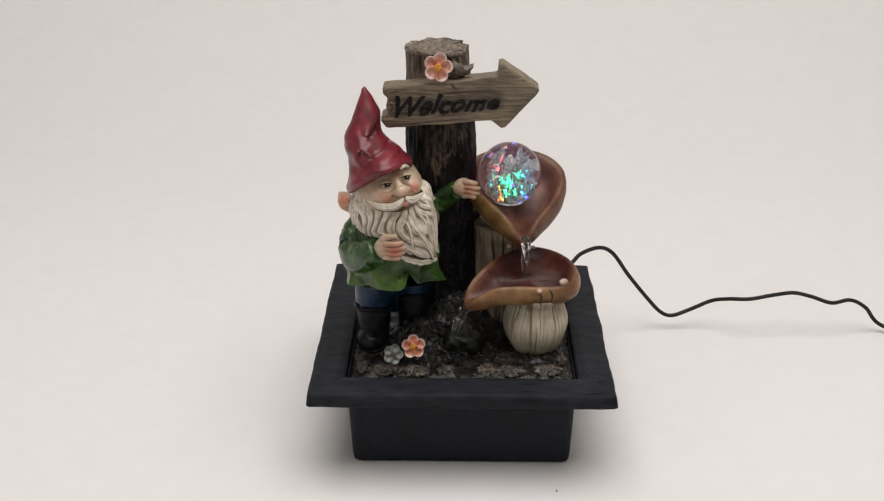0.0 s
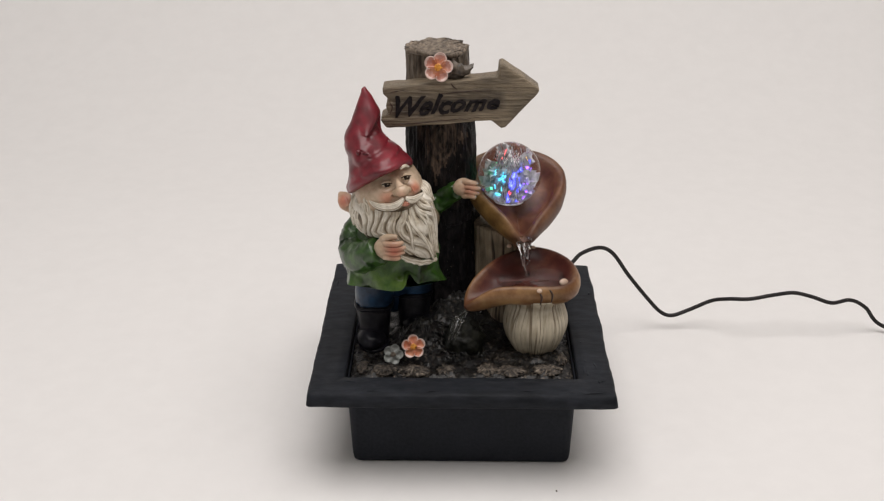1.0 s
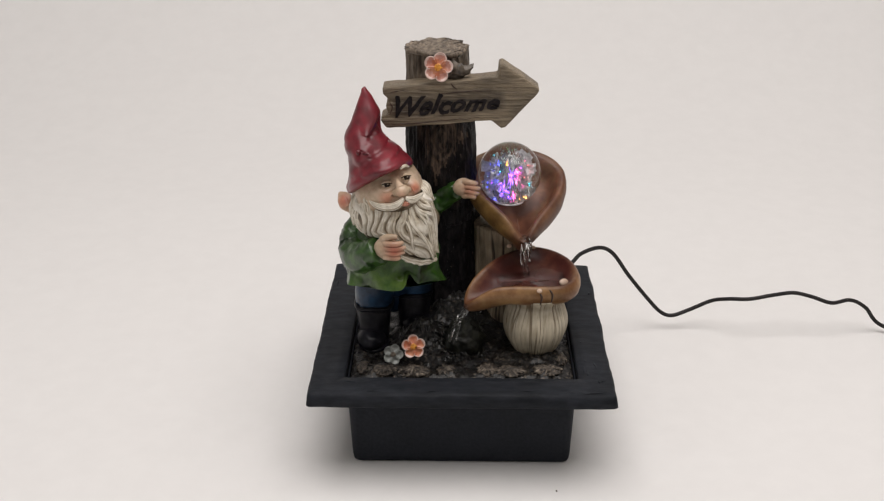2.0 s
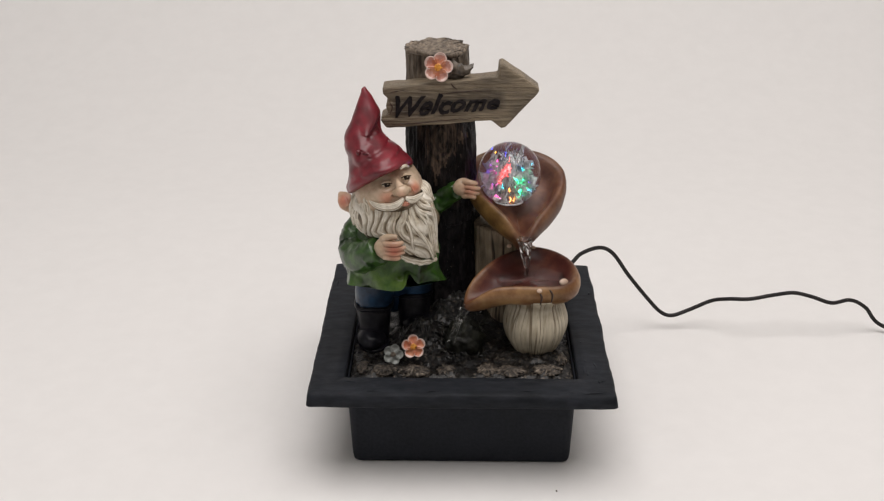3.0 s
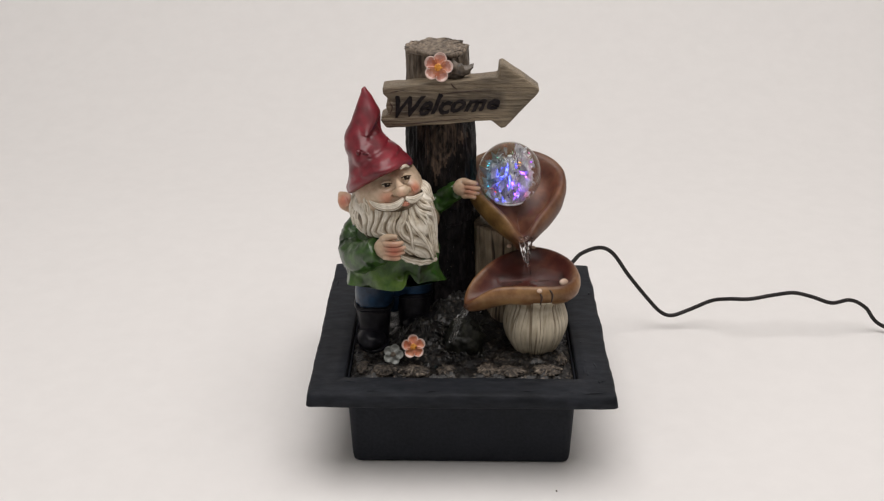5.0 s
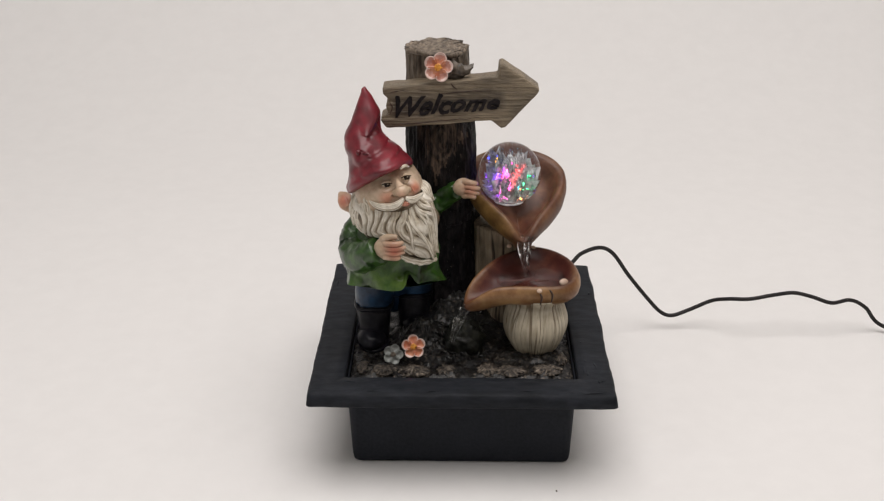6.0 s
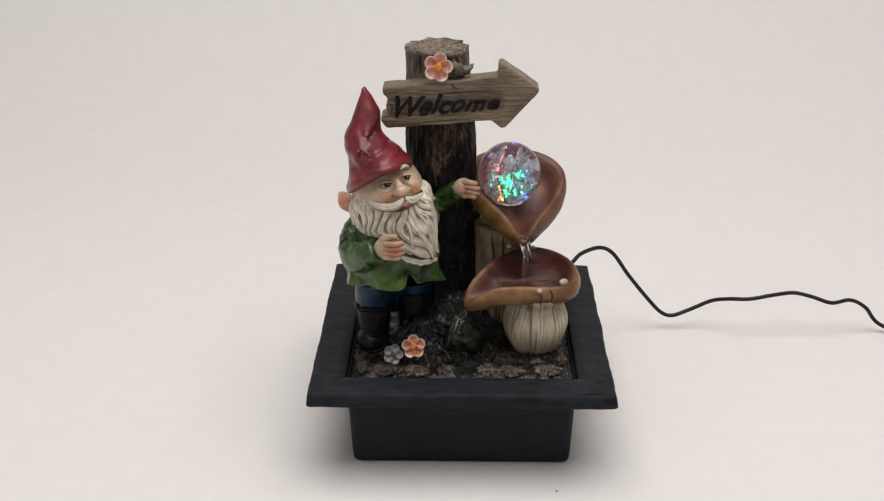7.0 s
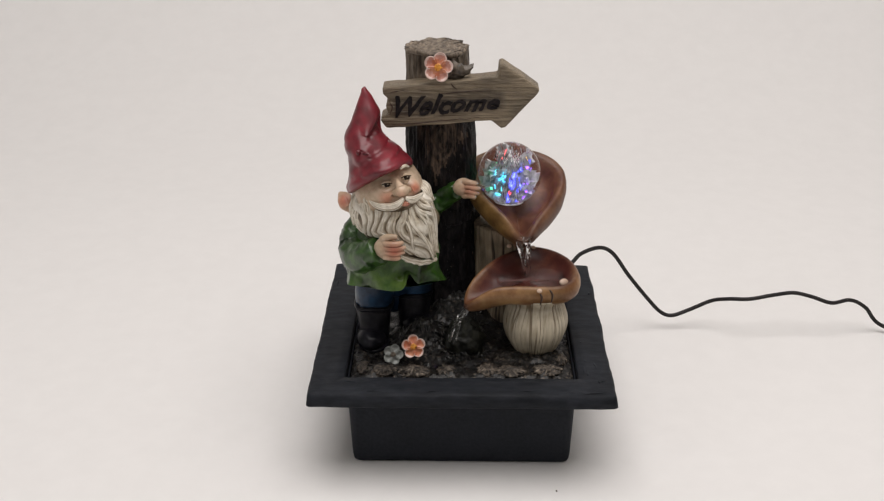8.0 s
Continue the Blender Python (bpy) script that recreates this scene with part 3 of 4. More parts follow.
build_flower("flower", "pink five-petalled flower with orange centre on the signpost", (-14.8, -3.5, 231.2), 17.6, (-12, 14, 0), PETAL, PETALEDGE, CORAL, POLLEN)
build_flower("flower", "coral five-petalled flower standing on the rock base", (-29.3, -46, 67.7), 14.8, (-22, -6, 0), CORAL, PETALEDGE, CORAL, POLLEN)
build_flower("flower", "small grey-green flower beside the coral one", (-42.1, -47, 62.6), 12.5, (-28, 20, 0), GREYPETAL, GREYPETAL, GREYPETAL, LEAFY)


# ---- the mushrooms ----
def build_cap(t, centre, heading, front, back, width, rim_z, lip_drop, tilt, depth, pinch, under, foot, thick, glaze, rim_coat, blunt=0.55, slim=0.28):
    """A bowl-shaped cap drawn out to a pouring lip. heading: degrees of the lip's way from -y, towards -x."""
    c = Vector(centre)
    turn = Matrix.Rotation(radians(-heading), 3, "Z")

    def rim(a):
        s = abs(math.sin(a / 2))
        x = width * math.sin(a) * (s ** pinch) * 1.13 + blunt * 18 * math.sin(a) * math.exp(-(a / 0.5) ** 2)
        y = -front * math.cos(a) if math.cos(a) > 0 else -back * math.cos(a)
        near = math.exp(-(a / blunt) ** 2)
        q = turn @ Vector((x, y, 0))
        wob = 0.9 * noise.noise(Vector((math.cos(a) * 1.4, math.sin(a) * 1.4, centre[0])))
        return q, near, wob

    # share of the rim's reach, height against the rim, and which paint
    rows = [(0.03, -depth, 0), (0.25, -depth * 0.98, 0), (0.45, -depth * 0.85, 0), (0.62, -depth * 0.62, 0), (0.76, -depth * 0.36, 0), (0.86, -depth * 0.14, 0), (0.93, -0.6, 0), (0.97, 0, 0), (1.015, -0.7 * thick, 1),
            (1.04, -2.6 * thick, 1), (1.045, -5.0 * thick, 1), (1.02, -7.6 * thick, 1), (0.95, -9.8 * thick, 1), (0.84, -under * 0.85, 1), (0.66, -under, 1), (foot, -under - 1.5, 1)]
    if thick < 1.3:
        rows[3:9] = [(0.60, -depth * 0.80, 0), (0.72, -depth * 0.55, 0), (0.80, -depth * 0.25, 0), (0.86, -depth * 0.03, 0), (0.915, 0.9, 0), (0.965, 0.6, 0), (1.01, -0.9, 1)]
    else:
        rows[3:8] = [(0.62, -depth * 0.78, 0), (0.73, -depth * 0.52, 0), (0.80, -depth * 0.24, 0), (0.86, -depth * 0.07, 0), (0.93, 0.4, 1), (0.98, 0.1, 1)]
    n = 120
    bm = bmesh.new()
    lay = tone_layer(bm)
    grid = []
    for level, (share, dz, m) in enumerate(rows):
        ring = []
        for i in range(n):
            a = -math.pi + 2 * math.pi * i / n
            q, near, wob = rim(a)
            z = rim_z + tilt[0] * q.x + tilt[1] * q.y + wob
            drop = lip_drop * near * (0.15 + 0.85 * min(1, share))
            d = dz * (1 - near * (0.12 if m == 0 and thick > 1.3 else 0.62 if m == 0 else slim * min(1, max(0, (share - 0.6) / 0.4)) if thick > 1.3 else slim))
            k = share if share > 0.7 or thick > 1.3 else share * (1 - 0.15 * near)
            pt = Vector((c.x + q.x * k, c.y + q.y * k, z - (tilt[0] * q.x + tilt[1] * q.y) * (1 - k) * 0.6 + d - drop))
            pt.z += 0.5 * noise.noise(pt * 0.12) if m else 0.25 * noise.noise(pt * 0.1)
            vert = bm.verts.new(pt)
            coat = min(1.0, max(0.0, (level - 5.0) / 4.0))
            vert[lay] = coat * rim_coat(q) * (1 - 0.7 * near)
            ring.append(vert)
        grid.append(ring)
    for j in range(len(rows) - 1):
        for i in range(n):
            k = (i + 1) % n
            bm.faces.new((grid[j][i], grid[j][k], grid[j + 1][k], grid[j + 1][i]))
    bm.faces.new(grid[0])
    bm.faces.new(grid[-1])
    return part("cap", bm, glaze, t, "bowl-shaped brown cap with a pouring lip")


def build_stem(t, x, y, z0, z1, radii, mat, ribs):
    bm = bmesh.new()
    lay = tone_layer(bm)

    def furrow(th, v):
        """Thin uneven furrows, 0 between them and 1 in their depth."""
        w = noise.noise(Vector((math.cos(th) * 1.5, math.sin(th) * 1.5, v * 1.4 + x)))
        fine = abs(noise.noise(Vector((math.cos(th + 0.15 * w) * ribs * 0.2, math.sin(th + 0.15 * w) * ribs * 0.2, v * 0.55 + x))))
        return max(0.0, 1 - fine * 8)

    def fn(u, v):
        th = 2 * math.pi * u
        w = noise.noise(Vector((math.cos(th) * 2, math.sin(th) * 2, v * 1.2 + x)))
        r = spline(radii, v) + 1.2 * w - 1.1 * furrow(th, v) * (0.4 + 0.6 * v)
        return Vector((x + math.cos(th) * r, y + math.sin(th) * r, z0 + (z1 - z0) * v))
    for j, row in enumerate(surf(bm, fn, 288, 40)):
        for i, vert in enumerate(row):
            th, v = 2 * math.pi * i / 288, j / 40
            thin = 0.5 + 0.5 * noise.noise(Vector((math.cos(th) * 6, math.sin(th) * 6, v * 3 + x)))
            collar = 0.75 * max(0.0, 1 - abs(v - 0.86) / 0.07) * thin
            # wash in furrows and collar; the contact shade at the foot is coloured in
            vert[lay] = furrow(th, v) * (0.55 + 0.9 * thin) + collar + 0.6 * max(0.0, 0.14 - v) / 0.14
    return part("stem", bm, mat, t, "ribbed stem")


def spots(parent, rows):
    for at, r, turn in rows:
        bm = bmesh.new()
        blob(bm, at, r, turn=turn, nu=14, nv=8)
        part("spot", bm, SPOT, parent, "pale painted spot")


def build_mushrooms():
    up = thing("mushroom", "tall brown mushroom whose bowl cap holds the glass ball", "mushroom", "mushroom bowls")
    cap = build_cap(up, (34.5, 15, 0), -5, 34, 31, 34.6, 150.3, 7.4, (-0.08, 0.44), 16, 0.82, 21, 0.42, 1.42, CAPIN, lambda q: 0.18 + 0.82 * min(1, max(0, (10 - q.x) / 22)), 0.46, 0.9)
    build_stem(up, 25, 20, 58, 124, [20.0, 19.5, 19, 18.5, 18, 18.2, 18.5], STEMDIM, 36)
    spots(cap, [((29.4, -3, 116.0), (1.6, 1.2, 1.2), (0, 0, 0))])
    low = thing("mushroom", "short cream-stemmed mushroom with a brown bowl cap", "mushroom", "mushroom bowls")
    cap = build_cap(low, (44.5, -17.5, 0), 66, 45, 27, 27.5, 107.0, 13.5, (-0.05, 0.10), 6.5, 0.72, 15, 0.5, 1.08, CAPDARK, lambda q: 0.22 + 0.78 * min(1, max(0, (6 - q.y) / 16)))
    build_stem(low, 46.0, -21, 54.5, 95, [13.8, 17.0, 19.4, 20.4, 20.0, 18.4, 17.0, 20.5], STEM, 40)
    spots(cap, [((62.2, -29, 103.8), (3.1, 1.0, 2.2), (-38, 0, 25)), ((46.3, -46.5, 106.3), (1.7, 1.0, 1.3), (-20, 0, 0)), ((45.0, 8, 109.2), (2.2, 1.3, 2.2), (0, 0, 0)), ((14.9, -14, 103.2), (1.8, 1.2, 1.6), (0, 0, 0))])
    for pts in ([(46.7, -46.3, 104.3), (47.7, -47, 102.0), (47.0, -46, 96.5)], [(52.4, -45, 106.3), (54.2, -46, 103.4), (53.7, -45.5, 98.2)]):
        bm = bmesh.new()
        tube(bm, pts, [0.4, 0.7, 0.3], 6, 10)
        part("crack", bm, CRACK, cap, "dark painted crack line")


build_mushrooms()


# ---- the gnome figurine: one mesh ----
def build_gnome():
    bm = bmesh.new()
    lay = tone_layer(bm)
    RED_, SKIN_, ROSY_, HAIR_, BASE_, GREEN_, BLUE_, BOOT_, WHITE_, DARK_ = range(10)

    # boots and legs
    for (fx, fy, fz), lean in (((-55.5, -23, 62.5), -4), ((-31, -10, 65.5), 8)):
        tube(bm, [(fx, fy + 9, fz + 26), (fx, fy + 8, fz + 14), (fx, fy + 5, fz + 4), (fx, fy + 4, fz - 3)], [10.5, 10.8, 10, 9.5], 20, 14, BOOT_, bumpy=0.6)
        blob(bm, (fx + lean * 0.3, fy, fz - 0.5), (9.6, 13.5, 7.4), BOOT_, (0, 0, lean), 28, 16, 0.08)
        blob(bm, (fx, fy + 1, fz - 5), (10, 14, 2.4), BOOT_, (0, 0, lean), 24, 8)
        tube(bm, [(fx + 11.0 * math.cos(a), fy + 8 + 11.0 * math.sin(a), fz + 19 + 0.7 * math.sin(3 * a)) for a in (k * math.pi / 8 for k in range(17))], [1.6] * 17, 8, 48, BOOT_, bumpy=0.4)
        tube(bm, [(fx, fy + 9, fz + 18), (fx + 0.5, fy + 9, fz + 28), (fx + 3, fy + 9, fz + 42)], [11.3, 12.2, 12.5], 22, 12, BLUE_, bumpy=0.9)

    blob(bm, (-43, -3, 94), (22, 12, 13), BLUE_, nu=28, nv=18, bumpy=0.05)
    blob(bm, (-44, 0, 82), (9, 9, 14), BLUE_, nu=20, nv=14)
    # coat
    def hem(u, v, q):
        w = max(0, v - 0.45) / 0.55
        k = 2.2 * math.sin(u * 2 * math.pi * 5 + 0.7) * w * w + 1.6 * noise.noise(q * 0.09) + 0.9 * noise.noise(Vector((q.x * 0.28, q.y * 0.2, q.z * 0.16)))
        slit = math.exp(-((u - 0.19) / 0.018) ** 2) * w
        out = Vector((math.cos(u * 2 * math.pi), -math.sin(u * 2 * math.pi), 0))
        return out * (k - 5 * slit) + Vector((0, 0, 7 * slit + 1.3 * math.sin(u * 17) * w))
    stack(bm, [((-62.0, -14, 144.6), (-19.0, -14, 144.8), 15, 0.1), ((-66.5, -14, 134.1), (-16.6, -14, 133.6), 20, 0.1), ((-70.4, -14, 120.8), (-14.6, -14, 119.2), 23, 0.12), ((-72.2, -14, 109.2), (-14.6, -14, 108.4), 25, 0.2),
               ((-71.4, -14, 101.8), (-13.2, -14, 103.0), 27, 0.28), ((-71.6, -14, 95.9), (-11.8, -14, 98.3), 28.5, 0.3)], 140, 60, GREEN_, hem, cap1=False)
    stack(bm, [((-70.6, -14, 95.9), (-12.9, -14, 98.3), 27.6, 0.3), ((-66.3, -14, 96.7), (-16.8, -14, 99.0), 23, 0.25)], 60, 4, GREEN_, None, cap0=False)
    # sleeves
    tube(bm, [(-58.0, -14, 138.7), (-63.1, -14, 130.3), (-65.0, -20, 121.6), (-61.2, -33, 121.6), (-52.7, -44, 129.3), (-48.8, -47, 132.5)], [8, 10.5, 10.8, 10, 8.8, 8.2], 20, 34, GREEN_, bumpy=1.6)
    tube(bm, [(-48.6, -47, 139.1), (-50.2, -49.5, 134.0), (-49.2, -47, 126.7)], [1.2, 2.2, 1.2], 8, 12, GREEN_)
    tube(bm, [(-24.0, 2, 135.9), (-15.6, 5, 141.5), (-8.6, 3, 148.1), (-2.6, -2, 153.5)], [7.0, 6.8, 6.2, 5.4], 20, 24, GREEN_, bumpy=1.4)
    # belly hand, fingers laid across the beard
    blob(bm, (-44.0, -51.5, 135.9), (7.6, 4.6, 6.9), SKIN_, (0, 10, -10), 26, 18, 0.05)
    for z0, z1, x1, r in ((140.6, 141.3, -34.6, 1.75), (137.6, 138.2, -33.0, 1.8), (134.7, 135.2, -33.8, 1.75), (131.8, 132.0, -36.4, 1.6)):
        tube(bm, [(-45.5, -53.5, z0 - 0.3), (-40.6, -56.6, z0 + 0.2), (-37.4, -56.4, (z0 + z1) / 2), (x1, -54.0, z1 - 0.4)], [1.9, r, r * 0.92, r * 0.6], 14, 14, SKIN_)
    tube(bm, [(-46.6, -51, 141.0), (-42.6, -54, 144.2), (-37.6, -54.5, 144.6)], [2.6, 2.1, 1.3], 14, 12, SKIN_)
    # raised hand on the bowl, its fingers curled over the rim
    blob(bm, (0.4, -5.5, 156.6), (6.4, 5.0, 5.6), SKIN_, (0, -8, 0), 26, 18, 0.05)
    for z0, x1, z1, r in ((161.3, 8.8, 159.9, 1.55), (158.3, 10.4, 156.6, 1.65), (155.2, 9.6, 153.2, 1.65), (152.4, 6.6, 150.6, 1.6)):
        tube(bm, [(0.6, -7.5, z0 - 0.6), (4.2, -10.4, z0 + 0.3), (7.0, -10.2, (z0 + z1) / 2 + 0.3), (x1, -7.6, z1)], [1.9, r, r * 0.92, r * 0.6], 14, 14, SKIN_)
    # head: one skin, with cheeks, brow and sockets raised or sunk in it
    centre = Vector((-43.9, -24, 162.0))
    swell = [((-45.2, -42, 165.2), 6.0, 3.2), ((-27.6, -37, 168.6), 5.4, 3.6), ((-36.2, -43, 173.6), 3.4, 3.0), ((-44.2, -42, 173.2), 3.6, -1.2), ((-32.4, -41, 177.2), 3.2, -1.2),
             ((-46.0, -42, 179.4), 4.5, 1.3), ((-33.2, -39, 182.6), 4.0, 1.2), ((-38.6, -43, 178.0), 2.6, 0.8), ((-50.5, -38, 169.0), 1.8, -0.5), ((-53.0, -36, 172.5), 1.6, -0.4), ((-40.5, -44, 167.6), 1.6, -1.0), ((-30.8, -44, 170.4), 1.5, -0.9)]

    def face(u, v):
        th, ph = 2 * math.pi * u, math.pi * (0.02 + 0.96 * v)
        q = Vector((math.cos(th) * math.sin(ph), math.sin(th) * math.sin(ph), math.cos(ph)))
        on = centre + q * 20.5
        r = 20.5 + 0.35 * noise.noise(q * 4)
        for c, wide, up in swell:
            to = (Vector(c) - centre).normalized() * 20.5 + centre
            r += up * math.exp(-((on - to).length / wide) ** 2)
        return centre + q * r
    surf(bm, face, 120, 84, SKIN_)

    def on_face(x, z):
        """The skin's point at this x and z, towards the front."""
        d = Vector((x, -44, z)) - centre
        for _ in range(6):
            d = d.normalized()
            p = face((math.atan2(d.y, d.x) / (2 * math.pi)) % 1, (math.acos(max(-1, min(1, d.z))) / math.pi - 0.02) / 0.96)
            d = Vector((x, p.y, z)) - centre
        return p
    # low folds beside the nose, under the eyes and on the brow
    for line, wide in (([(-39.6, 170.2), (-41.4, 167.0), (-44.0, 163.8)], 0.6), ([(-30.6, 171.6), (-28.8, 168.2), (-27.4, 166.0)], 0.5), ([(-47.8, 170.4), (-44.6, 168.8), (-41.0, 169.8)], 0.55), ([(-35.2, 174.6), (-32.8, 173.9), (-29.8, 175.0)], 0.5),
                       ([(-48.6, 174.6), (-45.0, 177.6), (-40.8, 177.6)], 0.5), ([(-36.4, 179.8), (-33.6, 181.2), (-30.4, 179.6)], 0.45)):
        tube(bm, [on_face(*q) for q in line], [0.1, wide, 0.1], 10, 14, SKIN_)
    tube(bm, [(-38.0, -42, 175.0), (-36.8, -44.5, 173.2), (-35.4, -47, 171.6)], [1.2, 2.0, 3.0], 18, 14, SKIN_)
    blob(bm, (-34.9, -47, 170.3), (4.5, 4.2, 3.6), SKIN_, (0, -12, 0), 26, 18)
    blob(bm, (-38.3, -46.4, 168.8), (2.3, 2.2, 2.0), SKIN_, nu=16, nv=10)
    blob(bm, (-31.7, -46.4, 170.9), (2.2, 2.2, 1.9), SKIN_, nu=16, nv=10)
    # eyes: narrow and smiling, under heavy lids
    for c, half, d in (((-44.1, -43.1, 172.6), 3.3, 0.22), ((-32.7, -42.0, 176.8), 2.9, 0.30)):
        c = Vector(c)
        a, b = c + Vector((-half, 1.4, -half * d)), c + Vector((half, 0.9, half * d))
        blob(bm, c + Vector((0, 0.5, 0)), (half * 0.86, 1.2, 1.35), WHITE_, (0, -12, 0), 18, 12)
        blob(bm, c + Vector((0.5, -0.5, 0.15)), (1.75, 0.7, 1.6), DARK_, nu=14, nv=10)
        # the eye's catchlight, set in as a tiny cream bead
        blob(bm, c + Vector((1.0, -1.15, 0.75)), (0.3, 0.2, 0.3), WHITE_, nu=8, nv=6)
        tube(bm, [a, c + Vector((-0.3, -1.0, 2.0)), b], [0.3, 0.75, 0.3], 10, 14, SKIN_)
        tube(bm, [a + Vector((0, -0.3, -0.1)), c + Vector((-0.2, -1.25, 1.35)), b + Vector((0, -0.3, -0.1))], [0.2, 0.55, 0.2], 8, 14, DARK_)
        tube(bm, [a, c + Vector((0, -0.7, -1.7)), b], [0.2, 0.55, 0.2], 10, 14, SKIN_)
        tube(bm, [a + Vector((0.3, 0, -0.2)), c + Vector((0, -0.9, -1.25)), b + Vector((-0.3, 0, -0.2))], [0.1, 0.26, 0.1], 6, 12, DARK_)
        tube(bm, [a + Vector((0.2, -0.3, -0.6)), c + Vector((0, -0.7, -3.2)), b + Vector((-0.4, -0.2, -0.8))], [0.2, 0.6, 0.2], 10, 14, SKIN_)
    for k in range(3):
        tube(bm, [(-48.2, -41.6, 172.0 - 0.5 * k), (-50.0, -40.2, 172.3 - 1.3 * k), (-51.6, -38.8, 172.2 - 2.0 * k)], [0.1, 0.2, 0.08], 6, 8, DARK_)
    tube(bm, [(-49.9, -40, 174.6), (-46.0, -43, 179.9), (-41.7, -43, 181.7)], [0.5, 1.4, 0.8], 20, 16, HAIR_, bumpy=0.4, grooves=4)
    tube(bm, [(-36.0, -41, 181.6), (-33.4, -40.0, 183.0), (-31.0, -37.5, 181.6)], [0.4, 0.9, 0.3], 20, 16, HAIR_, bumpy=0.4, grooves=4)
    # ear with its hollow
    tube(bm, [(-75.6, -6, 152.8), (-72.9, -9, 150.7), (-69.9, -13, 147.9), (-67.4, -15, 144.2)], [1.0, 4.4, 5.0, 2.0], 16, 16, SKIN_, flat=0.55)
    tube(bm, [(-73.7, -11, 152.6), (-71.9, -13, 150.8), (-69.3, -16.5, 147.8)], [0.5, 2.4, 1.2], 12, 10, SKIN_, flat=0.4)

    # hat, its brim rolled
    def dents(u, v, q):
        w = 0.5 + 0.5 * math.sin(math.pi * v)
        out = Vector((math.cos(u * 2 * math.pi), -math.sin(u * 2 * math.pi), 0.2))
        ring = 0.3 * math.sin(q.z * 0.62 + 2.2 * noise.noise(q * 0.06)) * math.exp(-((v - 0.42) / 0.26) ** 2)
        push = 0.0
        if math.sin(u * 2 * math.pi) > -0.2:
            for x0, z0, x1, z1, wide, deep in folds:
                along = Vector((x1 - x0, z1 - z0))
                f = min(1, max(0, (Vector((q.x - x0, q.z - z0)) @ along) / along.length_squared))
                side = Vector((q.x - x0, q.z - z0)) - along * f
                far = side.length / wide
                over = 1 if side.y > 0 else -1
                push += deep * (-math.exp(-far * far) + 0.55 * over * far * math.exp(-0.5 * far * far)) * (0.35 + 0.65 * math.sin(math.pi * (0.15 + 0.7 * f)))
        return out * (1.5 * noise.noise(q * 0.06) * w + 0.6 * noise.noise(q * 0.12) * w + ring + push)
    folds = ((-46.5, 204.0, -52.5, 196.5, 2.4, 2.2), (-52.5, 196.5, -57.0, 190.0, 2.6, 1.3), (-52.0, 187.6, -41.0, 192.5, 1.5, 1.5), (-49.0, 184.6, -33.0, 188.5, 1.6, 1.5),
             (-60.5, 181.5, -52.0, 187.6, 1.8, 1.0), (-63.0, 174.5, -50.0, 181.0, 1.6, 0.9), (-66.0, 186.0, -60.0, 178.0, 2.6, 0.8), (-60.5, 203.0, -57.0, 193.0, 2.2, 0.7))
    stack(bm, [((-65.8, -21, 158.1), (-31.6, -24, 177.4), 23, 0.42), ((-68.1, -21, 158.5), (-30.2, -24, 177.8), 26, 0.42), ((-69.0, -21, 161.7), (-30.5, -24, 180.6), 26.5, 0.42), ((-67.9, -20, 166.8), (-33.9, -22, 184.1), 24, 0.38), ((-68.5, -18, 176.1), (-37.6, -20, 187.9), 20.5, 0.3),
               ((-70.0, -16, 185.3), (-43.0, -17, 191.4), 17, 0.2), ((-69.6, -14, 192.4), (-47.4, -15, 195.3), 13.5, 0.15), ((-66.8, -12, 200.8), (-48.2, -13, 200.9), 10.5, 0.1), ((-62.9, -11, 210.6), (-49.0, -11, 208.2), 7.5, 0.1), ((-60.5, -10, 217.2), (-52.7, -10, 215.2), 4.2, 0), ((-60.1, -10, 219.9), (-55.8, -10, 219.3), 2.2, 0), ((-58.7, -10, 221.3), (-57.0, -10, 221.3), 0.8, 0)], 140, 150, RED_, dents)
    tube(bm, [(-59.1, -34, 187.3), (-55.7, -36, 189.0), (-53.4, -37, 187.0), (-55.0, -38, 184.9), (-58.6, -37, 185.2)], [0.6, 1.1, 1.1, 1.1, 0.6], 8, 20, RED_)

    blob(bm, (-60.4, -35.0, 189.2), (1.5, 1.2, 1.5), RED_, nu=12, nv=8)
    # beard: a full body under many wavy locks
    blob(bm, (-38.7, -32, 147.5), (24, 12, 18), BASE_, nu=36, nv=24, bumpy=0.06)
    blob(bm, (-28.5, -37.0, 133.1), (11.5, 7.5, 11.0), BASE_, nu=28, nv=18, bumpy=0.06)
    blob(bm, (-59.6, -25, 151.4), (5, 6.5, 10), BASE_, nu=20, nv=14, bumpy=0.06)
    starts = [Vector(q) for q in ((-64.6, -22, 160.7), (-60.1, -32, 161.8), (-55.7, -38, 158.2), (-47.7, -44, 156.5), (-39.4, -47, 157.0), (-32.1, -48, 158.9), (-26.9, -45, 161.9), (-24.4, -39, 163.6), (-23.0, -30, 164.6))]
    mids = [Vector(q) for q in ((-66.1, -24, 150.2), (-62.4, -33, 147.8), (-55.8, -41, 146.5), (-47.5, -46, 147.3), (-36.8, -49, 146.5), (-27.6, -49, 147.6), (-20.8, -45, 150.6), (-17.4, -38, 152.0), (-17.8, -27, 153.0))]
    ends = [Vector(q) for q in ((-65.5, -24, 139.2), (-59.4, -33, 137.2), (-50.6, -42, 137.6), (-41.6, -48, 140.3), (-30.6, -47, 128.6), (-17.3, -45, 125.6), (-15.2, -40, 125.6), (-15.6, -36, 127.0), (-16.4, -30, 130.0))]
    rnd = random.Random(11)

